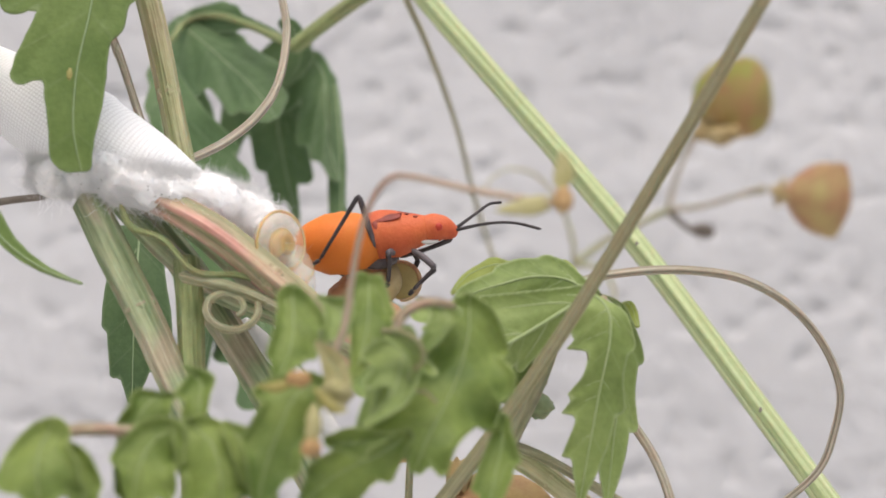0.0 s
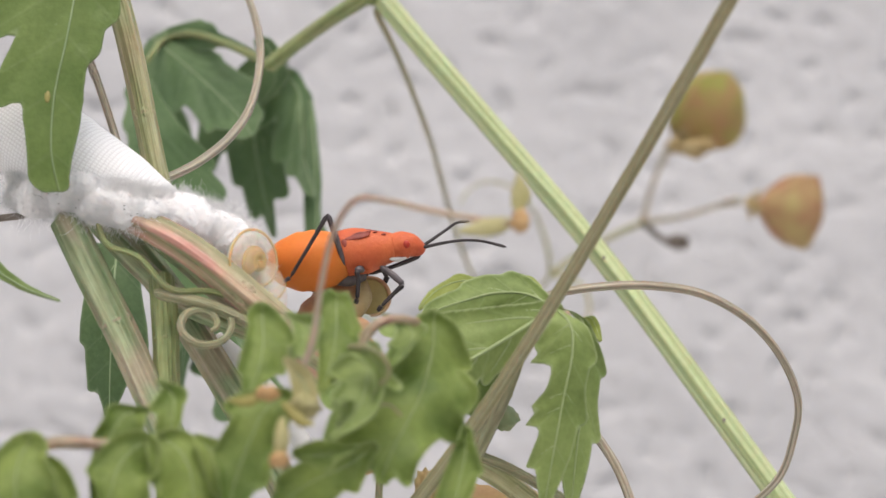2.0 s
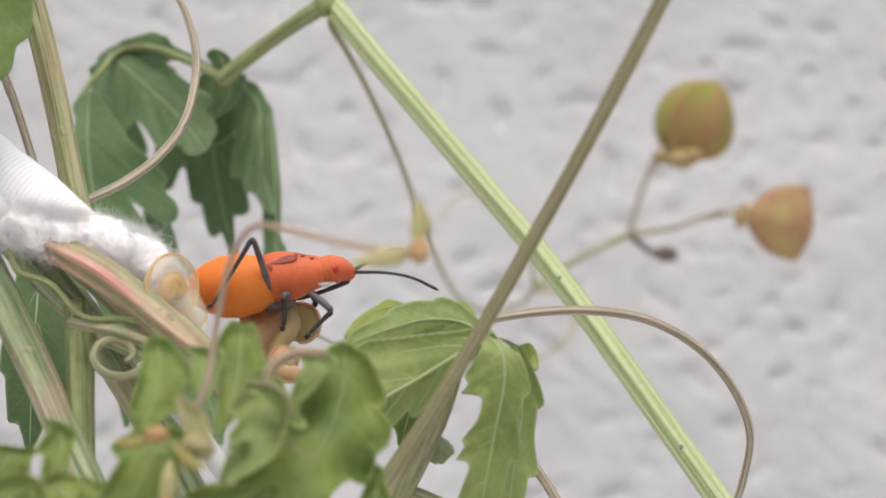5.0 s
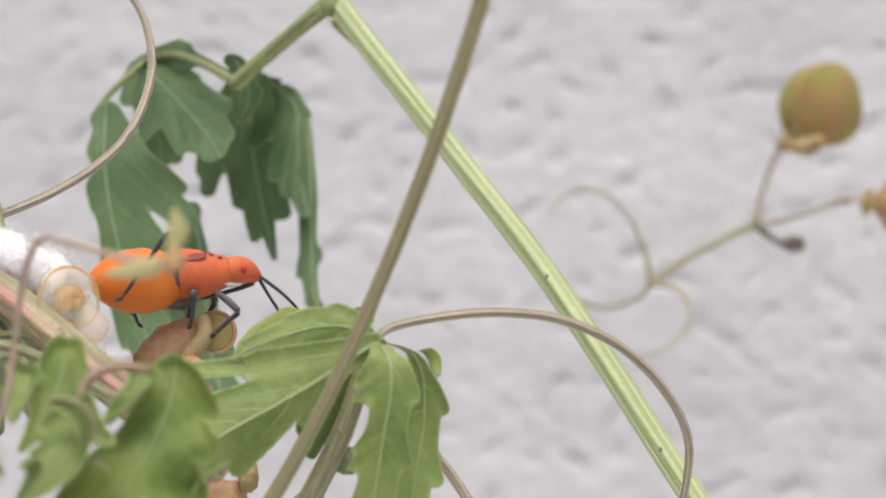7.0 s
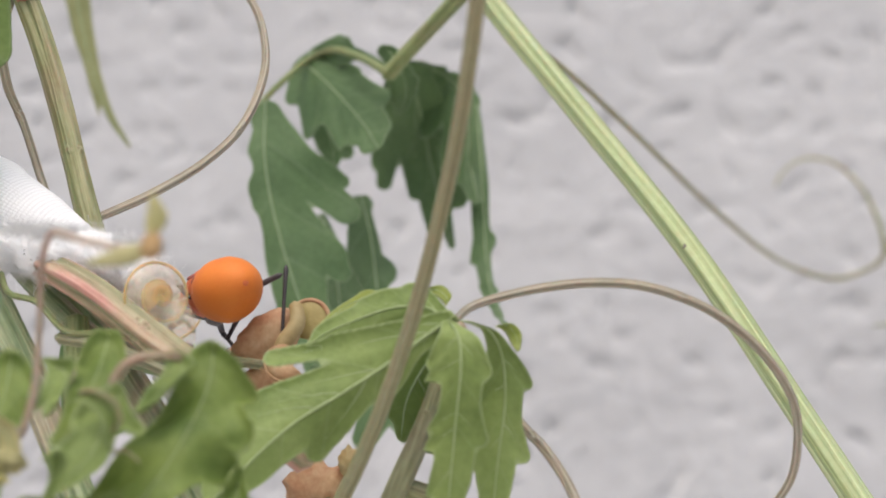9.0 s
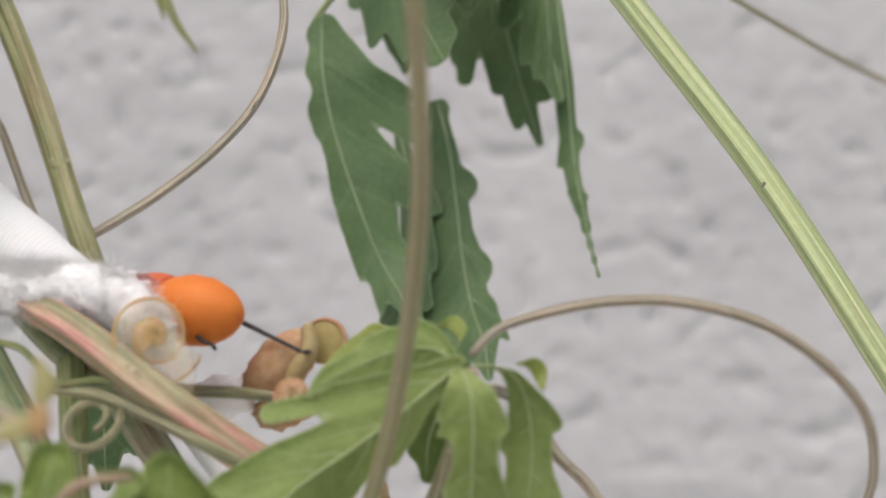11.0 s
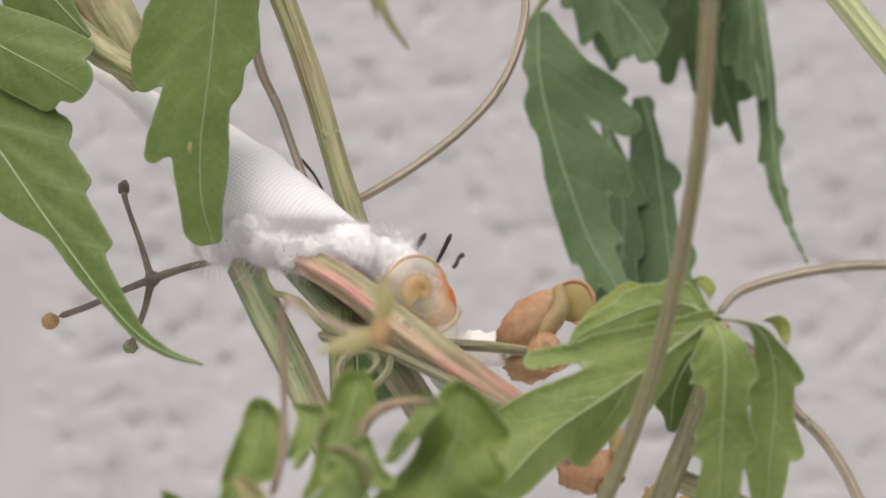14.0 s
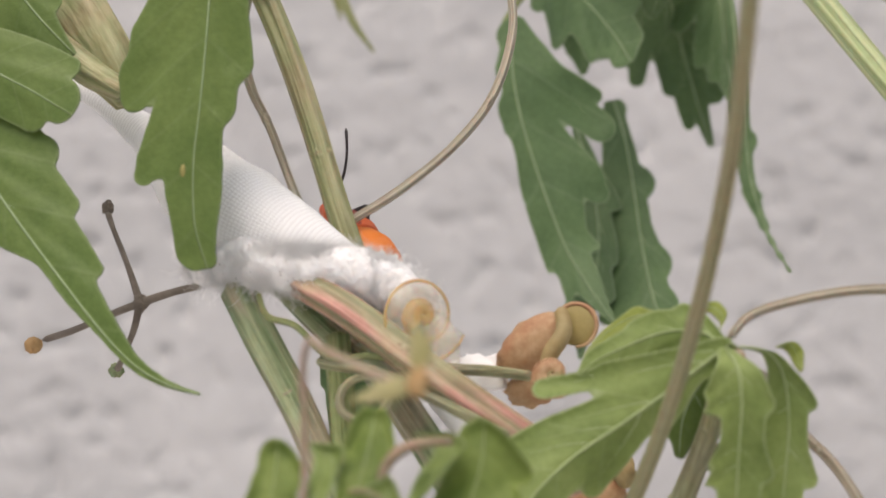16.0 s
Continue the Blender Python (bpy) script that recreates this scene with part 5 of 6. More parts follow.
# ---- leaves close before the camera ----
def build_front_leaves():
    a = thing("vine_leaf", (0.6, -3.0, -1.5), "crumpled young green leaf with curled lobes, close before the bug", "leaf")
    lobed(a, M_YOUNG, [(1.08, -2.55, -1.16), (1.07, -2.6, -1.37), (1, -2.7, -1.65), (0.89, -2.8, -1.92), (0.76, -2.9, -2.18), (0.69, -2.9, -2.38)], (0.97, 0.2, -0.26), (-0.97, 0.2, 0.26),
          [(0.1, (1.27, -2.5, -1.41), 0.16, 0.1), (0.25, (1.25, -2.6, -1.7), 0.18, 0.12), (0.45, (1.19, -2.7, -1.95), 0.18, 0.12), (0.2, (0.81, -2.85, -1.61), 0.16, 0.08), (0.4, (0.57, -3, -1.95), 0.2, 0.1), (0.55, (0.35, -3.1, -2.14), 0.18, 0.08), (0.7, (0.44, -3, -2.31), 0.18, 0.08), (0.75, (0.85, -2.85, -2.34), 0.14, 0.06)],
          ((0.05, 0.18, 0.24, 0.26, 0.26, 0.2, 0.06), (0.05, 0.14, 0.2, 0.24, 0.26, 0.2, 0.06)), seed=51, fold=0.35, wave=0.2, vein=0.004, curl=0.4, freq=11, cell=0.022)
    lobed(a, M_YOUNG, [(1.3, -2.6, -1.96), (1.29, -2.65, -2.12), (1.24, -2.7, -2.32), (1.19, -2.75, -2.58)], (0.99, 0.2, -0.11), (-0.99, 0.2, 0.11),
          [(0.3, (1.36, -2.6, -2.22), 0.08, 0.04), (0.5, (1.11, -2.75, -2.44), 0.1, 0.05)],
          ((0.04, 0.08, 0.1, 0.06), (0.05, 0.1, 0.12, 0.06)), seed=52, fold=0.35, wave=0.2, vein=0.004, curl=0.4, freq=11, cell=0.022)
    lobed(a, M_YOUNG, [(0.4, -2.6, -1.08), (0.39, -2.75, -1.34), (0.34, -2.9, -1.61), (0.26, -3.05, -1.87)], (1, 0.2, -0.09), (-1, 0.2, 0.09),
          [(0.05, (0.28, -2.7, -1.24), 0.1, 0.06), (0.1, (0.5, -2.75, -1.3), 0.12, 0.08), (0.35, (0.5, -2.85, -1.51), 0.12, 0.06)],
          ((0.08, 0.14, 0.14, 0.1, 0.03), (0.08, 0.12, 0.12, 0.08, 0.03)), seed=53, fold=0.5, wave=0.2, vein=0.004, curl=0.4, freq=11, cell=0.022)
    lobed(a, M_LEAF, [(0.73, -2.7, -1.22), (0.87, -2.65, -1.22), (0.92, -2.7, -1.33), (0.83, -2.8, -1.5), (0.73, -2.9, -1.64)], (0.99, 0.2, 0.13), (-0.99, 0.2, -0.13),
          [(0.4, (0.78, -2.8, -1.39), 0.1, 0.06)],
          ((0.03, 0.06, 0.06, 0.05, 0.02), (0.03, 0.1, 0.12, 0.1, 0.03)), seed=54, fold=0.5, wave=0.2, vein=0.004, curl=0.4, freq=11, cell=0.022)
    lobed(a, M_YOUNG, [(-0.12, -2.9, -1.28), (-0.11, -3, -1.51), (-0.14, -3.1, -1.72), (-0.22, -3.2, -1.93)], (0.99, 0.2, -0.12), (-0.99, 0.2, 0.12),
          [(0.1, (0.04, -2.95, -1.49), 0.12, 0.06), (0.3, (0, -3.05, -1.7), 0.12, 0.05), (0.3, (-0.23, -3.1, -1.73), 0.1, 0.05)],
          ((0.04, 0.14, 0.16, 0.12, 0.04), (0.04, 0.08, 0.1, 0.1, 0.04)), seed=55, fold=0.35, wave=0.2, vein=0.004, curl=0.4, freq=11, cell=0.022)
    lobed(a, M_LEAF, [(0.09, -2.75, -1.27), (0.2, -2.8, -1.33), (0.22, -2.9, -1.5), (0.18, -3, -1.68)], (0.93, 0.2, 0.36), (-0.93, 0.2, -0.36),
          [(0.3, (0.11, -2.95, -1.56), 0.1, 0.06)],
          ((0.03, 0.06, 0.07, 0.05, 0.02), (0.03, 0.1, 0.1, 0.07, 0.02)), seed=56, fold=0.5, wave=0.2, vein=0.004, curl=0.4, freq=11, cell=0.022)
    lobed(a, M_YOUNG, [(0, -3.3, -1.94), (-0.11, -3.35, -2.05), (-0.19, -3.4, -2.25), (-0.27, -3.4, -2.49), (-0.31, -3.4, -2.73)], (0.93, 0.2, -0.38), (-0.93, 0.2, 0.38),
          [(0.1, (-0.3, -3.3, -2.04), 0.14, 0.07), (0.2, (-0.04, -3.4, -2.25), 0.16, 0.08), (0.4, (-0.34, -3.35, -2.35), 0.14, 0.08), (0.5, (-0.13, -3.4, -2.49), 0.14, 0.08)],
          ((0.05, 0.14, 0.18, 0.18, 0.14, 0.05), (0.05, 0.14, 0.16, 0.16, 0.12, 0.05)), seed=57, fold=0.35, wave=0.2, vein=0.004, curl=0.4, freq=11, cell=0.022)
    lobed(a, M_YOUNG, [(0.08, -3.3, -2.31), (0.23, -3.35, -2.32), (0.37, -3.3, -2.28), (0.49, -3.2, -2.22)], (0.16, 0.1, -0.99), (-0.16, -0.3, 0.99),
          [(0.3, (0.28, -3.3, -2.37), 0.08, 0.05)],
          ((0.04, 0.06, 0.05, 0.03, 0.012), (0.04, 0.08, 0.08, 0.05, 0.012)), seed=58, fold=0.35, wave=0.2, vein=0.004, curl=0.4, freq=11, cell=0.022)
    lobed(a, M_YOUNG, [(0.61, -2.95, -2.18), (0.44, -3, -2.31), (0.22, -3.1, -2.44), (0.03, -3.2, -2.61), (-0.08, -3.2, -2.78)], (0.63, 0.2, -0.78), (-0.63, 0.2, 0.78),
          [(0.2, (0.47, -3, -2.44), 0.12, 0.07), (0.4, (0.26, -3.1, -2.6), 0.12, 0.07), (0.5, (0.03, -3.15, -2.48), 0.12, 0.06)],
          ((0.05, 0.12, 0.15, 0.15, 0.1, 0.04), (0.05, 0.1, 0.12, 0.12, 0.1, 0.04)), seed=59, fold=0.35, wave=0.2, vein=0.004, curl=0.4, freq=11, cell=0.022)
    lobed(a, M_LEAF, [(0.62, -3, -1.53), (0.57, -3.1, -1.72), (0.52, -3.15, -1.92), (0.39, -3.2, -2.09), (0.29, -3.2, -2.21)], (0.9, 0.2, -0.44), (-0.9, 0.2, 0.44),
          [(0.15, (0.4, -3.1, -1.69), 0.12, 0.08), (0.3, (0.37, -3.2, -1.9), 0.12, 0.07), (0.2, (0.73, -3, -1.76), 0.1, 0.07)],
          ((0.04, 0.1, 0.12, 0.12, 0.08, 0.03), (0.06, 0.14, 0.16, 0.14, 0.1, 0.03)), seed=60, fold=0.45, wave=0.2, vein=0.004, curl=0.4, freq=11, cell=0.022)
    lobed(a, M_LEAF, [(0.37, -3.15, -1.61), (0.49, -3.2, -1.58), (0.61, -3.2, -1.65), (0.65, -3.15, -1.77), (0.61, -3.1, -1.9)], (0.77, 0.2, 0.63), (-0.77, 0.2, -0.63),
          [],
          ((0.02, 0.05, 0.05, 0.04, 0.02), (0.02, 0.06, 0.07, 0.06, 0.02)), seed=72, fold=0.6, wave=0.2, vein=0.004, curl=0.4, freq=11, cell=0.022)
    lobed(a, M_LEAF, [(0.31, -3.4, -1.99), (0.38, -3.45, -1.96), (0.39, -3.4, -2.04), (0.35, -3.35, -2.09)], (0.95, 0.2, 0.32), (-0.95, 0.2, -0.32),
          [],
          ((0.02, 0.05, 0.05, 0.02), (0.02, 0.05, 0.05, 0.02)), seed=76, fold=0.4, wave=0.2, vein=0.004, curl=0.4, freq=11, cell=0.022)
    lobed(a, M_BRACT, [(0.01, -3.5, -1.77), (0.09, -3.5, -1.85), (0.16, -3.5, -1.99), (0.19, -3.45, -2.1)], (0.86, 0.2, 0.5), (-0.86, 0.2, -0.5),
          [(0.4, (0.08, -3.5, -1.99), 0.06, 0.03)],
          ((0.03, 0.06, 0.06, 0.02), (0.03, 0.07, 0.08, 0.03)), seed=77, fold=0.35, wave=0.2, vein=0.004, curl=0.4, freq=11, cell=0.022)
    part("leaf_stalk", tube([(0.54, -2.95, -1.5), (0.58, -2.95, -1.39), (0.66, -2.95, -1.31), (0.79, -2.9, -1.26), (0.95, -2.8, -1.25)], [0.03, 0.036, 0.036, 0.03, 0.025], 30, 10), M_BLUSH, a, "pinkish stalk")
    part("runner", tube([(0.42, -3.2, -1.56), (0.55, -3.25, -1.57), (0.66, -3.25, -1.64), (0.69, -3.2, -1.74), (0.63, -3.15, -1.8), (0.62, -3.1, -1.9), (0.72, -3.1, -1.91), (0.8, -3.1, -1.98)], [0.018, 0.018, 0.016, 0.012, 0.01], 60, 8), M_PALE, a, "pale coiled runner")
    b = thing("flower_buds", (-0.05, -3.6, -2.16), "yellow-green flower buds with orange tips among young leaves", "flower buds")
    part("bud", ball((0.13, -3.5, -2.04), (0.09, 0.08, 0.07), lump=0.5, freq=4), M_BRACT, b)
    part("bud", ball((-0.11, -3.6, -2), (0.075, 0.05, 0.045), lump=0.4), M_BUDORANGE, b, "orange bud tip")
    part("bud", ball((-0.03, -3.8, -2.34), (0.045, 0.05, 0.13), lump=0.5), M_BRACT, b)
    part("bud", ball((-0.04, -3.82, -2.46), (0.06, 0.05, 0.05), lump=0.4), M_BUDORANGE, b, "orange bud tip")
    part("bract", leaflet([(-0.13, -3.6, -2.01), (-0.24, -3.6, -2.05), (-0.36, -3.6, -2.05)], (0, 0, 1), (0, 0, -1), 0.04, 0.04, teeth=1, depth=0.1, n=16, m=2)[0], M_YELLOW, b)
    part("bract", leaflet([(-0.02, -3.6, -2.05), (0.09, -3.6, -2.15), (0.19, -3.6, -2.18)], (0, 0, 1), (0, 0, -1), 0.05, 0.05, teeth=1, depth=0.1, n=16, m=2)[0], M_YELLOW, b)
    c = thing("vine_leaf", (-1.53, -3.2, -2.29), "young green leaf with a pink stalk, low before the stem bundle", "leaf")
    part("leaf_stalk", tube([(-1.58, -3.2, -2.35), (-1.39, -3.2, -2.28), (-1.13, -3.1, -2.25), (-0.83, -3, -2.25)], [0.03, 0.04, 0.042, 0.036, 0.03], 30, 10), M_BLUSH, c, "pinkish stalk")
    lobed(c, M_YOUNG, [(-1.56, -3.3, -2.34), (-1.6, -3.35, -2.46), (-1.6, -3.4, -2.62), (-1.56, -3.4, -2.84)], (1, 0.2, -0.03), (-1, 0.2, 0.03),
          [(0.1, (-1.71, -3.3, -2.5), 0.14, 0.08), (0.3, (-1.44, -3.35, -2.57), 0.14, 0.08), (0.5, (-1.35, -3.35, -2.69), 0.12, 0.06), (0.4, (-1.75, -3.3, -2.67), 0.14, 0.08)],
          ((0.05, 0.14, 0.2, 0.16, 0.05), (0.05, 0.16, 0.2, 0.16, 0.05)), seed=61, fold=0.35, wave=0.2, vein=0.004, curl=0.4, freq=11, cell=0.022)
    lobed(c, M_YOUNG, [(-0.86, -2.9, -1.98), (-0.97, -2.95, -2.02), (-1.06, -3, -2.19), (-1.1, -3, -2.38), (-1.12, -3, -2.62)], (0.91, 0.2, -0.42), (-0.91, 0.2, 0.42),
          [(0.2, (-0.92, -2.95, -2.18), 0.12, 0.08), (0.35, (-1.14, -3, -2.21), 0.08, 0.04)],
          ((0.04, 0.1, 0.14, 0.14, 0.06), (0.03, 0.06, 0.08, 0.08, 0.04)), seed=62, fold=0.35, wave=0.2, vein=0.004, curl=0.4, freq=11, cell=0.022)
    lobed(c, M_YOUNG, [(-0.75, -2.85, -1.81), (-0.67, -2.9, -1.88), (-0.67, -3, -2.06), (-0.71, -3, -2.26)], (0.99, 0.2, 0.11), (-0.99, 0.2, -0.11),
          [(0.3, (-0.78, -2.95, -2), 0.08, 0.05)],
          ((0.03, 0.05, 0.06, 0.06, 0.03), (0.03, 0.08, 0.1, 0.1, 0.04)), seed=63, fold=0.35, wave=0.2, vein=0.004, curl=0.4, freq=11, cell=0.022)
    lobed(c, M_YOUNG, [(-0.7, -3.05, -2.2), (-0.59, -3.15, -2.32), (-0.53, -3.2, -2.5), (-0.5, -3.2, -2.76)], (0.93, 0.2, 0.37), (-0.93, 0.2, -0.37),
          [(0.15, (-0.72, -3.15, -2.44), 0.16, 0.09), (0.3, (-0.41, -3.15, -2.41), 0.14, 0.08), (0.4, (-0.35, -3.15, -2.58), 0.14, 0.07), (0.4, (-0.7, -3.2, -2.64), 0.16, 0.08)],
          ((0.06, 0.16, 0.2, 0.2, 0.06), (0.06, 0.16, 0.2, 0.2, 0.06)), seed=65, fold=0.35, wave=0.2, vein=0.004, curl=0.4, freq=11, cell=0.022)
    lobed(c, M_YOUNG, [(-0.85, -3.1, -2.23), (-0.96, -3.15, -2.35), (-1.02, -3.2, -2.52), (-1.05, -3.2, -2.75)], (0.92, 0.2, -0.4), (-0.92, 0.2, 0.4),
          [(0.15, (-0.82, -3.15, -2.43), 0.14, 0.08), (0.3, (-1.13, -3.15, -2.46), 0.12, 0.06), (0.4, (-0.85, -3.2, -2.61), 0.14, 0.08)],
          ((0.06, 0.16, 0.2, 0.18, 0.06), (0.05, 0.12, 0.14, 0.12, 0.05)), seed=66, fold=0.35, wave=0.2, vein=0.004, curl=0.4, freq=11, cell=0.022)
    lobed(c, M_YOUNG, [(-1.47, -3.25, -2.36), (-1.41, -3.3, -2.49), (-1.35, -3.3, -2.62), (-1.29, -3.3, -2.81)], (0.93, 0.2, 0.37), (-0.93, 0.2, -0.37),
          [(0.3, (-1.27, -3.3, -2.63), 0.1, 0.05)],
          ((0.03, 0.08, 0.1, 0.06), (0.03, 0.08, 0.1, 0.06)), seed=67, fold=0.35, wave=0.2, vein=0.004, curl=0.4, freq=11, cell=0.022)
    lobed(c, M_YOUNG, [(-0.51, -3.1, -2.2), (-0.42, -3.2, -2.29), (-0.31, -3.25, -2.46), (-0.22, -3.25, -2.69)], (0.83, 0.2, 0.56), (-0.83, 0.2, -0.56),
          [],
          ((0.03, 0.1, 0.14, 0.06), (0.03, 0.1, 0.14, 0.06)), seed=78, fold=0.35, wave=0.2, vein=0.004, curl=0.4, freq=11, cell=0.022)


def build_flower_tendril():
    t = thing("flower_tendril", (0.1, -3.2, -1.9), "thin bent tendril bearing a yellow flower bract with an orange tip", "tendril")
    part("stalk", tube([(0.08, -3.2, -1.84), (0.18, -3.3, -1.58), (0.22, -3.4, -1.21), (0.26, -3.55, -0.96), (0.32, -3.7, -0.82), (0.41, -3.85, -0.77), (0.56, -4.1, -0.87), (0.8, -4.3, -0.99), (0.99, -4.5, -1.09), (1.22, -4.65, -1.17)], [0.026, 0.023, 0.02, 0.02, 0.02, 0.02, 0.02, 0.022, 0.022], 60, 10), M_PINKPALE, t)
    part("bract", leaflet([(1.24, -4.65, -1.15), (1.07, -4.65, -1.19), (0.88, -4.65, -1.24)], (0, 0, 1), (0, 0, -1), 0.065, 0.065, teeth=1, depth=0.05, n=20, m=3, seed=2)[0], M_BRACT, t, "yellow-green bract")
    part("bract", leaflet([(1.25, -4.7, -1.11), (1.27, -4.7, -0.99), (1.25, -4.7, -0.86)], (1, 0, 0), (-1, 0, 0), 0.065, 0.065, teeth=1, depth=0.05, n=20, m=3, seed=3)[0], M_BRACT, t, "yellow-green bract")
    part("bud_tip", ball((1.26, -4.72, -1.17), (0.055, 0.05, 0.07), lump=0.4), M_BUDORANGE, t, "orange bud tip")
    return t


def build_dry_leaf():
    d = thing("dry_pod", (1.93, 1.2, -1.83), "brown dried seed capsule low behind the leaves", "seed pod")
    part("valve", ball((1.97, 1.2, -1.79), (0.45, 0.2, 0.31), lump=0.25), M_PODBROWN, d)
    part("calyx", ball((1.6, 1.1, -1.53), (0.1, 0.1, 0.14), lump=0.5), M_HUSKPALE, d)
    e = thing("dry_husk", (1.28, 0.8, -0.98), "reddish dry husk under the bright leaf", "husk")
    part("valve", ball((1.08, 1.1, -1.26), (0.26, 0.15, 0.18), lump=0.35), M_HUSK, e)
    part("valve", ball((1.34, 1, -1.1), (0.08, 0.1, 0.12), lump=0.4), M_HUSKPALE, e)


FRONT_STEM = build_tendrils()
build_bright_leaf()
build_left_leaves()
build_twig_buds()
build_front_leaves()
build_flower_tendril()
build_dry_leaf()


# ---- the bug; its own space: x ahead, z up, centimetres ----
LEGS, FEELERS = [], []


def build_bug():
    b = thing("bug", (0, 0, 0), "bright orange plant bug with black legs and antennae", "insect")
    bm = ball((-0.262, 0, 0), (0.407, 0.275, 0.272), u=32, v=24)
    for v in bm.verts:
        x = (v.co.x + 0.262) / 0.407
        k = 1 - 0.16 * x * x * (1 if x < 0 else 0.55)
        v.co.y, v.co.z = v.co.y * k, v.co.z * k * (1.0 if v.co.z < 0 else 0.92)
        ring = 0.006 * math.sin(x * 17)
        v.co.z += ring * v.co.z * 3
    part("abdomen", bm, M_ORANGE, b, "swollen glossy orange abdomen")
    part("tail_ring", ball((-0.652, 0, -0.02), (0.02, 0.03, 0.03), u=12, v=8), M_RED, b)
    part("thorax", tube([(0.0, 0, 0.02), (0.1, 0, 0.035), (0.22, 0, 0.03), (0.34, 0, 0.04), (0.47, 0, 0.045)], [0.2, 0.205, 0.195, 0.155, 0.115], 24, 24), M_RED, b, "orange-red thorax")
    h = part("head", tube([(0.42, 0, 0.045), (0.52, 0, 0.05), (0.6, 0, 0.04), (0.68, 0, 0.0), (0.71, 0, -0.02)], [0.11, 0.125, 0.105, 0.06, 0.03], 24, 20), M_RED, b, "orange-red head")
    for s in (-1, 1):
        part("eye", ball((0.555, s * 0.1, 0.065), (0.036, 0.028, 0.036), u=16, v=12), M_EYE, h, "dark red eye")
    part("throat_patch", tube([(0.4, -0.1, -0.04), (0.47, -0.085, -0.055), (0.55, -0.075, -0.05)], [0.012, 0.022, 0.012], 10, 8), M_WHITE, h, "white throat patch")
    part("rostrum", tube([(0.67, 0, -0.05), (0.55, 0, -0.09), (0.4, 0, -0.13), (0.22, 0, -0.17)], [0.022, 0.02, 0.018, 0.014], 16, 8), M_BLACK, h, "thin black beak")
    for s in (-1, 1):
        part("wing_pad", ball((0.13, s * 0.12, 0.178), (0.13, 0.05, 0.016), axes=[[1, 0, 0.08], [0, 1, -0.5 * s], [-0.08, 0.5 * s, 1]], u=16, v=10), M_DARKRED, b, "small dark wing pad")
    for s in (-1, 1):
        part("side_mark", tube([(0.02, s * 0.06, 0.2), (0.04, s * 0.16, 0.14), (0.06, s * 0.2, 0.03)], [0.03, 0.035, 0.015], 12, 10, flat=0.3, facing=(0, s, 0.6)), M_DARKRED, b, "dark mark at the waist")
    for x, y, z, r in ((0.24, -0.09, 0.2, 0.018), (0.3, -0.06, 0.19, 0.014), (0.37, -0.07, 0.165, 0.016), (0.24, 0.09, 0.2, 0.018), (0.37, 0.07, 0.165, 0.016)):
        part("spot", ball((x, y, z), (r * 1.5, r, r * 0.6), u=10, v=8, lump=0.4), M_DARKRED, b)
    part("back_stripe", tube([(0.05, 0, 0.215), (0.2, 0, 0.213), (0.34, 0, 0.185), (0.43, 0, 0.158)], [0.02, 0.03, 0.022, 0.01], 14, 10, flat=0.35, facing=(0, 0, 1)), M_DARKRED, b, "dark stripe along the back")
    part("belly_plate", tube([(-0.12, 0, -0.17), (0.05, 0, -0.19), (0.2, 0, -0.16)], [0.05, 0.07, 0.05], 12, 10), M_GREYLEG, b)

    def leg(hip, knee, ankle, toe, thick, mat):
        f = part("femur", tube([hip, (np.array(hip) + np.array(knee)) / 2 + (0, 0, 0.012), knee], [thick * 0.8, thick * 1.15, thick], 14, 10), mat, b, "grey-black leg")
        t = part("tibia", tube([knee, (np.array(knee) + np.array(ankle)) / 2 + (0.01, 0, 0.012), ankle], [thick * 0.95, thick * 0.7, thick * 0.65], 16, 8), M_BLACK, f)
        k = part("tarsus", tube([ankle, (np.array(ankle) + np.array(toe)) / 2, toe], [thick * 0.8, thick * 0.75, thick * 0.55], 10, 8), M_BLACK, f)
        LEGS.append((f, t, k, hip, knee, ankle))

    leg((0.02, -0.17, -0.06), (-0.08, -0.32, 0.40), (-0.44, -0.34, -0.1), (-0.5, -0.34, -0.13), 0.023, M_GREYLEG)
    leg((0.02, 0.17, -0.06), (-0.3, 0.36, -0.28), (-0.22, 0.42, -0.4), (-0.18, 0.43, -0.43), 0.023, M_BLACK)
    leg((0.17, -0.13, -0.12), (0.12, -0.25, -0.1), (0.1, -0.27, -0.34), (0.08, -0.27, -0.38), 0.027, M_GREYLEG)
    leg((0.17, 0.13, -0.12), (0.2, 0.22, -0.16), (0.16, 0.26, -0.36), (0.18, 0.27, -0.38), 0.028, M_BLACK)
    leg((0.32, -0.11, -0.1), (0.5, -0.22, -0.26), (0.3, -0.24, -0.42), (0.26, -0.24, -0.46), 0.026, M_GREYLEG)
    leg((0.32, 0.11, -0.1), (0.38, 0.2, -0.22), (0.28, 0.24, -0.4), (0.22, 0.24, -0.45), 0.028, M_BLACK)
    for s, mid, end in ((-1, (0.95, -0.1, 0.06), (1.4, -0.14, -0.02)), (1, (0.9, 0.12, 0.14), (1.12, 0.2, 0.2))):
        base = (0.685, s * 0.03, 0.02)
        feeler = part("antenna", tube([base, mid, (np.array(mid) + np.array(end)) / 2 + (0, 0, 0.03), end], [0.016, 0.013, 0.012, 0.014], 24, 8), M_BLACK, b, "thin black antenna")
        FEELERS.append((feeler, base, end))
    return b


BUG = build_bug()


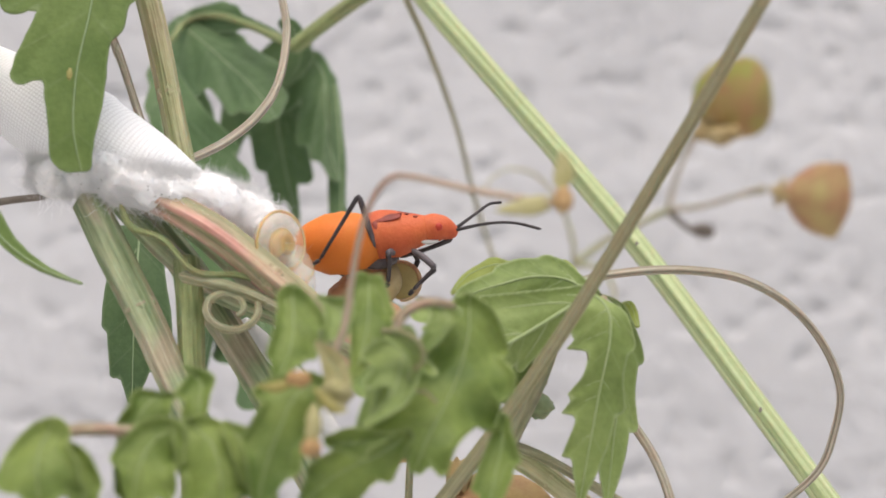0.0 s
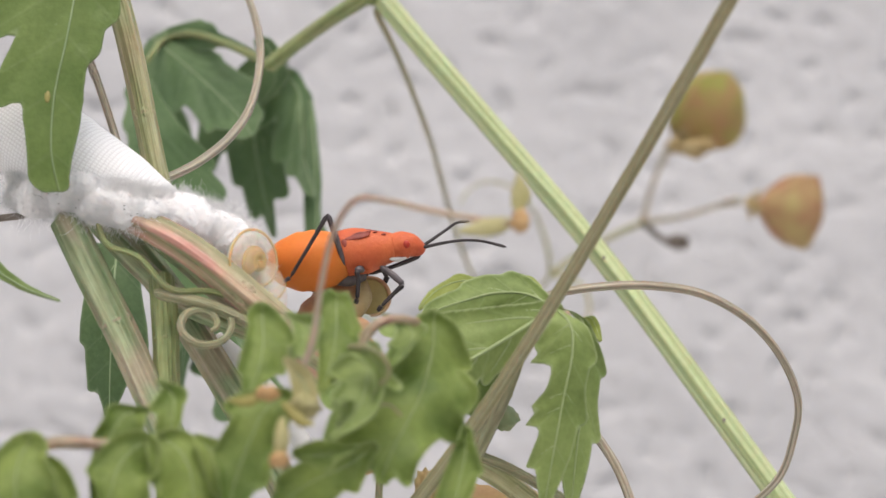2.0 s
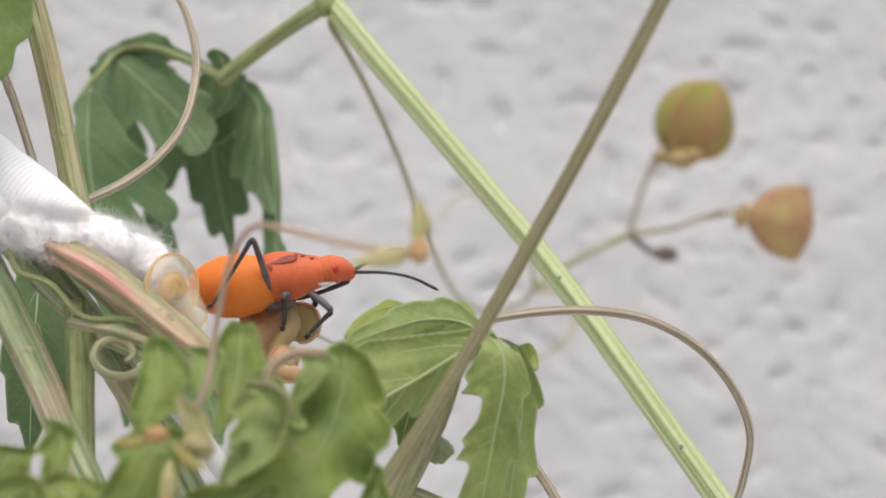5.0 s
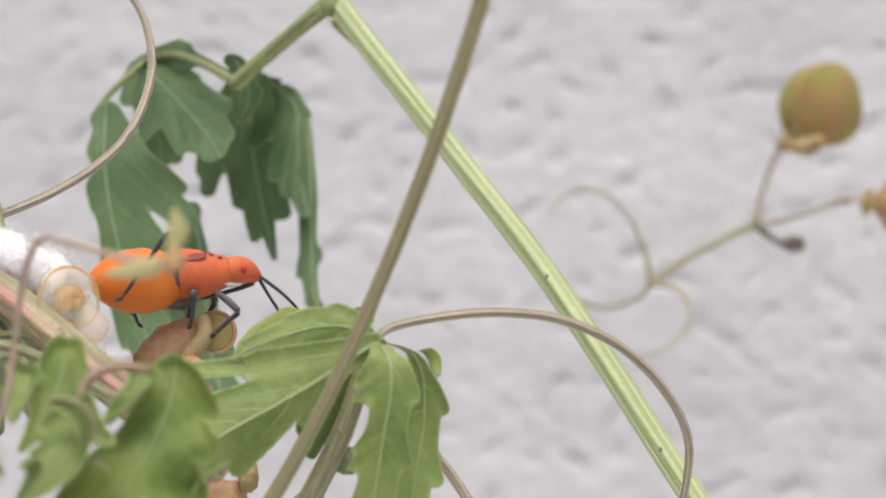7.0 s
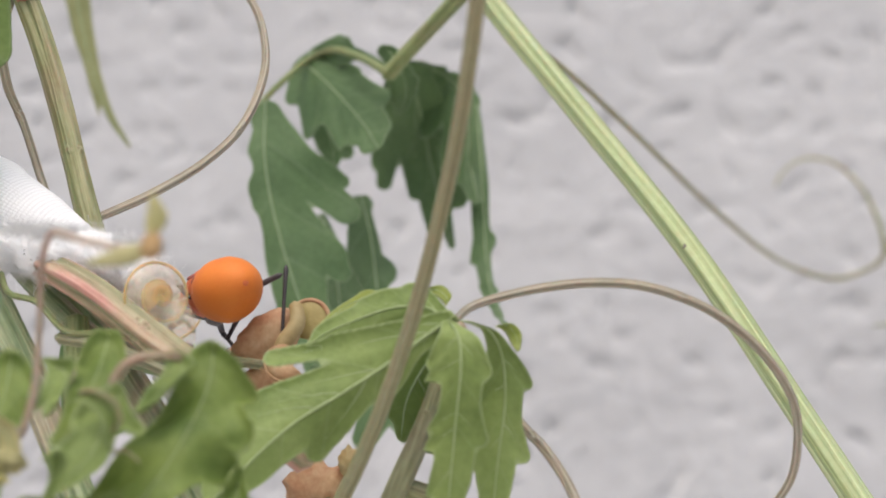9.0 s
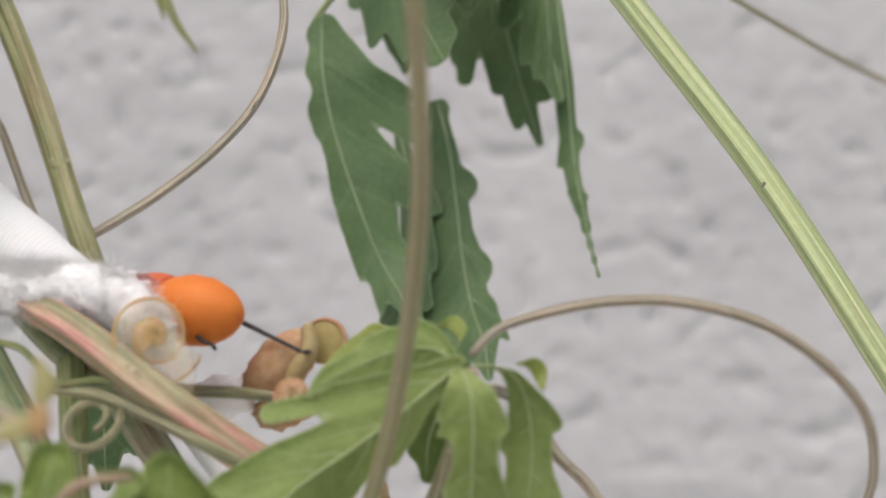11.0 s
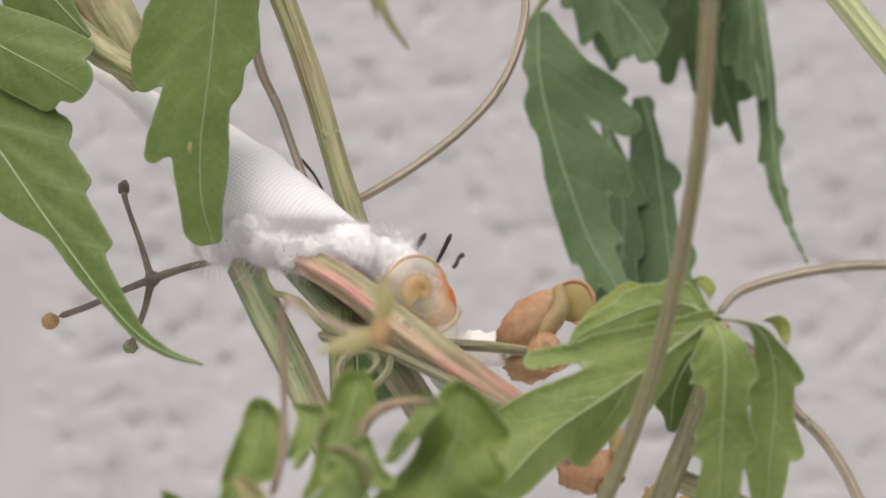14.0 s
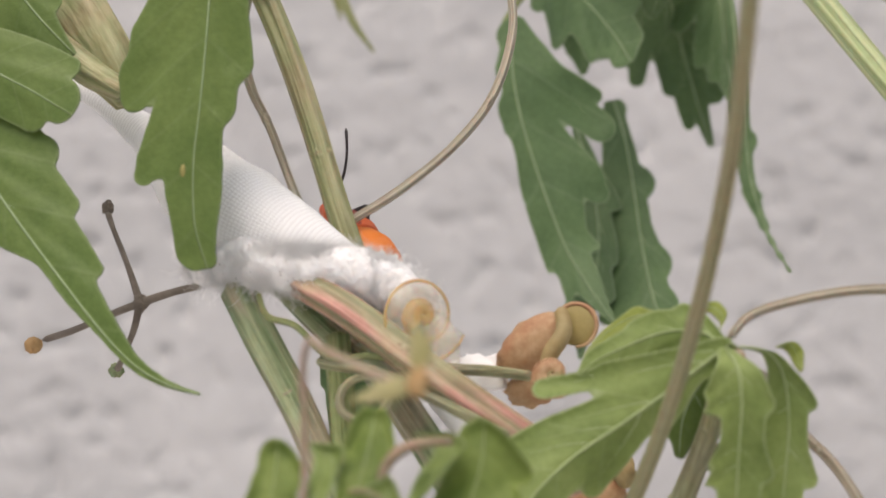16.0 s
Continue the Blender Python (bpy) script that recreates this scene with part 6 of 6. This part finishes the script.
def facing(at, ahead, up):
    """A pose at a place in centimetres whose x axis points ahead and whose z axis leans to up."""
    x = Vector(ahead).normalized()
    y = Vector(up).cross(x).normalized()
    z = x.cross(y)
    m = Matrix((x, y, z)).transposed().to_4x4()
    m.translation = Vector(at) * CM
    return m


def aim(pivot, rest, now):
    """A limb's turn about its pivot that takes the way to the place rest onto the way to the place now."""
    h = Matrix.Translation(Vector(pivot) * CM)
    return h @ (Vector(rest) - Vector(pivot)).rotation_difference(Vector(now) - Vector(pivot)).to_matrix().to_4x4() @ h.inverted()


# knees and ankles in the bug's own space, leg by leg; a leg that is not named stands as built
STEPS = {
    7.5: {4: ((0.09, -0.48, -0.29), (-0.33, -0.36, -0.66)), 2: ((-0.14, -0.3, -0.29), (-0.57, -0.14, -0.81)), 0: ((-0.44, 0.03, -0.36), (-0.61, 0.05, -0.71)), 1: ((-0.32, 0.48, -0.32), (-0.63, 0.38, -0.39))},
    8.0: {0: ((-0.26, -0.44, -0.17), (-0.64, -0.03, -0.61)), 2: ((-0.16, -0.42, -0.2), (-0.53, -0.33, -0.61)), 1: ((-0.2, 0.39, -0.41), (-0.56, 0.19, -0.65)), 3: ((0.4, 0.42, 0.24), (0.06, 0.45, -0.06)), 5: ((0.53, 0.5, -0.02), (0.37, 0.53, -0.15)), 4: ((0.05, -0.38, -0.23), (-0.2, -0.28, -0.62))},
    8.5: {0: ((-0.32, -0.49, 0.04), (-0.36, -0.15, -0.6)), 2: ((-0.15, -0.4, -0.39), (-0.28, -0.21, -0.58)), 1: ((0.18, 0.41, 0.36), (0.01, 0.49, -0.01)), 3: ((0.28, 0.35, -0.1), (0.03, 0.26, -0.42)), 5: ((0.45, 0.24, -0.19), (0.33, 0.18, -0.36))},
    11.0: {3: ((-0.13, 0.32, 0.32), (-0.06, 0.29, 0.08)), 1: ((-0.52, 0.11, -0.23), (-0.74, 0.05, -0.32)), 0: ((-0.46, -0.3, -0.02), (-0.85, -0.31, -0.13)), 5: ((0.09, 0.28, 0.24), (0.15, 0.31, 0.05))},
    11.4: {3: ((0.26, 0.28, 0.36), (0.44, 0.3, 0.18)), 1: ((-0.11, 0.24, 0.41), (-0.02, 0.3, 0.17)), 5: ((0.41, 0.3, 0.28), (0.51, 0.31, 0.16))},
    12.0: {3: ((0.26, 0.28, 0.36), (0.44, 0.3, 0.18)), 1: ((-0.11, 0.24, 0.41), (-0.02, 0.3, 0.17)), 5: ((0.41, 0.3, 0.28), (0.51, 0.31, 0.16))},
    13.6: {3: ((0.26, 0.28, 0.36), (0.44, 0.3, 0.18)), 1: ((-0.11, 0.24, 0.41), (-0.02, 0.3, 0.17)), 5: ((0.41, 0.3, 0.28), (0.51, 0.31, 0.16))},
    14.55: {1: ((-0.67, 0.27, 0.15), (-0.97, 0.21, 0.22)), 0: ((0.18, 0.24, 0.41), (0.35, 0.2, 0.21)), 4: ((0.42, 0.27, 0.42), (0.81, 0.14, 0.34))},
}


def blend(a, b, f):
    """The pose a part f of the way from a to b."""
    return Matrix.LocRotScale(a.translation.lerp(b.translation, f), a.to_quaternion().slerp(b.to_quaternion(), f), None)


def stepped(rows):
    """The rows with more between them where a limb turns far."""
    out = [rows[0]]
    for (t0, a), (t1, b) in zip(rows, rows[1:]):
        q = a.to_quaternion().rotation_difference(b.to_quaternion())
        n = 1 + int(min(q.angle, 2 * math.pi - q.angle) / radians(60))
        out += [(t0 + (t1 - t0) * k / n, blend(a, b, k / n)) for k in range(1, n + 1)]
    return out


def motions():
    # the thin stem close before the camera sways a little
    base = FRONT_STEM.location.copy()
    walk(FRONT_STEM, [(t, Matrix.Translation(base + Vector((dx * CM, 0, 0)))) for t, dx in ((0.0, 0), (5.5, 0), (6.5, 0.03), (8.0, 0.04), (8.7, 0.04), (11.0, -0.02), (12.5, -0.03), (15.0, 0), (16.0, 0))])
    walk(BUG, [
        (0.0, facing((0.75, 0.5, 0.29), (0.98, -0.13, 0.11), (-0.16, -0.39, 0.91))),
        (1.5, facing((0.75, 0.5, 0.29), (0.98, -0.14, 0.11), (-0.16, -0.39, 0.91))),
        (3.0, facing((0.73, 0.5, 0.27), (0.98, -0.14, 0.11), (-0.16, -0.39, 0.9))),
        (5.5, facing((0.74, 0.5, 0.3), (0.99, -0.09, 0.12), (-0.15, -0.4, 0.9))),
        (6.0, facing((0.71, 0.5, 0.33), (0.98, 0.1, 0.18), (-0.15, -0.39, 0.91))),
        (6.5, facing((0.7, 0.5, 0.36), (0.96, 0.18, 0.2), (-0.14, -0.4, 0.91))),
        (7.0, facing((0.69, 0.5, 0.39), (0.97, 0.23, 0.13), (-0.12, -0.41, 0.9))),
        (7.3, facing((0.54, 0.55, 0.5), (0.85, 0.53, 0.03), (0.09, -0.33, 0.94))),
        (7.5, facing((0.74, 0.75, 0.58), (0.34, 0.91, 0.24), (-0.01, -0.33, 0.94))),
        (7.7, facing((0.63, 0.8, 0.69), (0.21, 0.92, 0.33), (-0.01, -0.33, 0.94))),
        (8.0, facing((0.49, 0.8, 0.57), (-0.2, 0.91, 0.36), (-0.04, -0.34, 0.94))),
        (8.5, facing((0.36, 0.79, 0.38), (-0.4, 0.91, -0.1), (-0.08, -0.14, 0.98))),
        (9.6, facing((0.16, 0.65, 0.21), (-0.76, 0.57, 0.32), (0.03, -0.42, 0.91))),
        (11.0, facing((-0.1, 0.55, 0.34), (-0.93, 0.29, 0.21), (0.24, -0.04, 0.97))),
        (11.5, facing((-0.33, 0.55, 0.37), (-0.88, 0.13, 0.46), (0.26, 0.05, 0.96))),
        (12.5, facing((-0.38, 0.55, 0.38), (-0.88, 0.1, 0.46), (0.26, 0.01, 0.96))),
        (13.5, facing((-0.42, 0.55, 0.35), (-0.89, 0.08, 0.46), (0.25, 0.02, 0.97))),
        (14.0, facing((-0.48, 0.7, 0.32), (-0.81, 0.06, 0.58), (0.49, -0.05, 0.87))),
        (14.55, facing((-0.87, 1.16, 0.84), (-0.58, 0.52, 0.62), (0.75, 0.1, 0.6))),
        (15.5, facing((-0.87, 1.16, 0.84), (-0.58, 0.52, 0.62), (0.75, 0.1, 0.6))),
        (16.0, facing((-0.87, 1.16, 0.84), (-0.58, 0.52, 0.62), (0.75, 0.1, 0.6))),
    ])
    # legs stand, step through the turn and the climb, then hold on to the cocoon
    still = Matrix.Identity(4)
    for k, (femur, tibia, tarsus, hip, knee, ankle) in enumerate(LEGS):
        upper, lower = [(0.0, still), (3.0, still), (7.1, still)], [(0.0, still), (3.0, still), (7.1, still)]
        for t, legs in STEPS.items():
            m, low = still, still
            if k in legs:
                m = aim(hip, knee, legs[k][0])
                way = Vector(legs[k][1]) - Vector(legs[k][0])
                low = aim(knee, ankle, Vector(knee) + m.to_quaternion().inverted() @ way)
            upper.append((t, m)), lower.append((t, low))
        upper.append((16.0, upper[-1][1])), lower.append((16.0, lower[-1][1]))
        walk(femur, stepped(upper)), walk(tibia, stepped(lower)), walk(tarsus, stepped(lower))
    # antennae: raised, dropped to feel the way down, raised again on the cocoon
    for (feeler, base, end), points in zip(FEELERS, (
            ((0.0, (1.4, -0.14, -0.02)), (3.0, (1.4, -0.14, -0.05)), (5.5, (1.38, -0.14, -0.2)), (6.2, (1.35, -0.14, -0.24)), (7.0, (1.15, -0.2, -0.55)), (7.5, (1.1, -0.25, -0.55)), (8.5, (1.3, -0.1, -0.2)),
             (9.6, (1.4, -0.1, 0.0)), (11.0, (1.38, -0.05, 0.4)), (12.5, (1.3, -0.05, 0.65)), (13.5, (1.3, -0.05, 0.65)), (14.0, (1.35, -0.03, 0.4)), (14.55, (1.1, 0.38, 0.77)), (16.0, (1.1, 0.38, 0.77))),
            ((0.0, (1.12, 0.2, 0.2)), (3.0, (1.12, 0.2, 0.18)), (5.5, (1.1, 0.2, 0.1)), (6.2, (0.85, 0.15, -0.45)), (7.0, (0.9, 0.15, -0.4)), (7.5, (0.95, 0.2, -0.35)), (8.5, (1.0, 0.2, -0.1)),
             (9.6, (1.1, 0.2, 0.1)), (11.0, (1.05, 0.15, 0.3)), (12.5, (1.0, 0.1, 0.45)), (13.5, (1.0, 0.1, 0.45)), (14.0, (1.1, 0.15, 0.2)), (14.55, (1.56, 0.15, 0.49)), (16.0, (1.56, 0.15, 0.49))))):
        walk(feeler, [(t, aim(base, end, p)) for t, p in points])


motions()
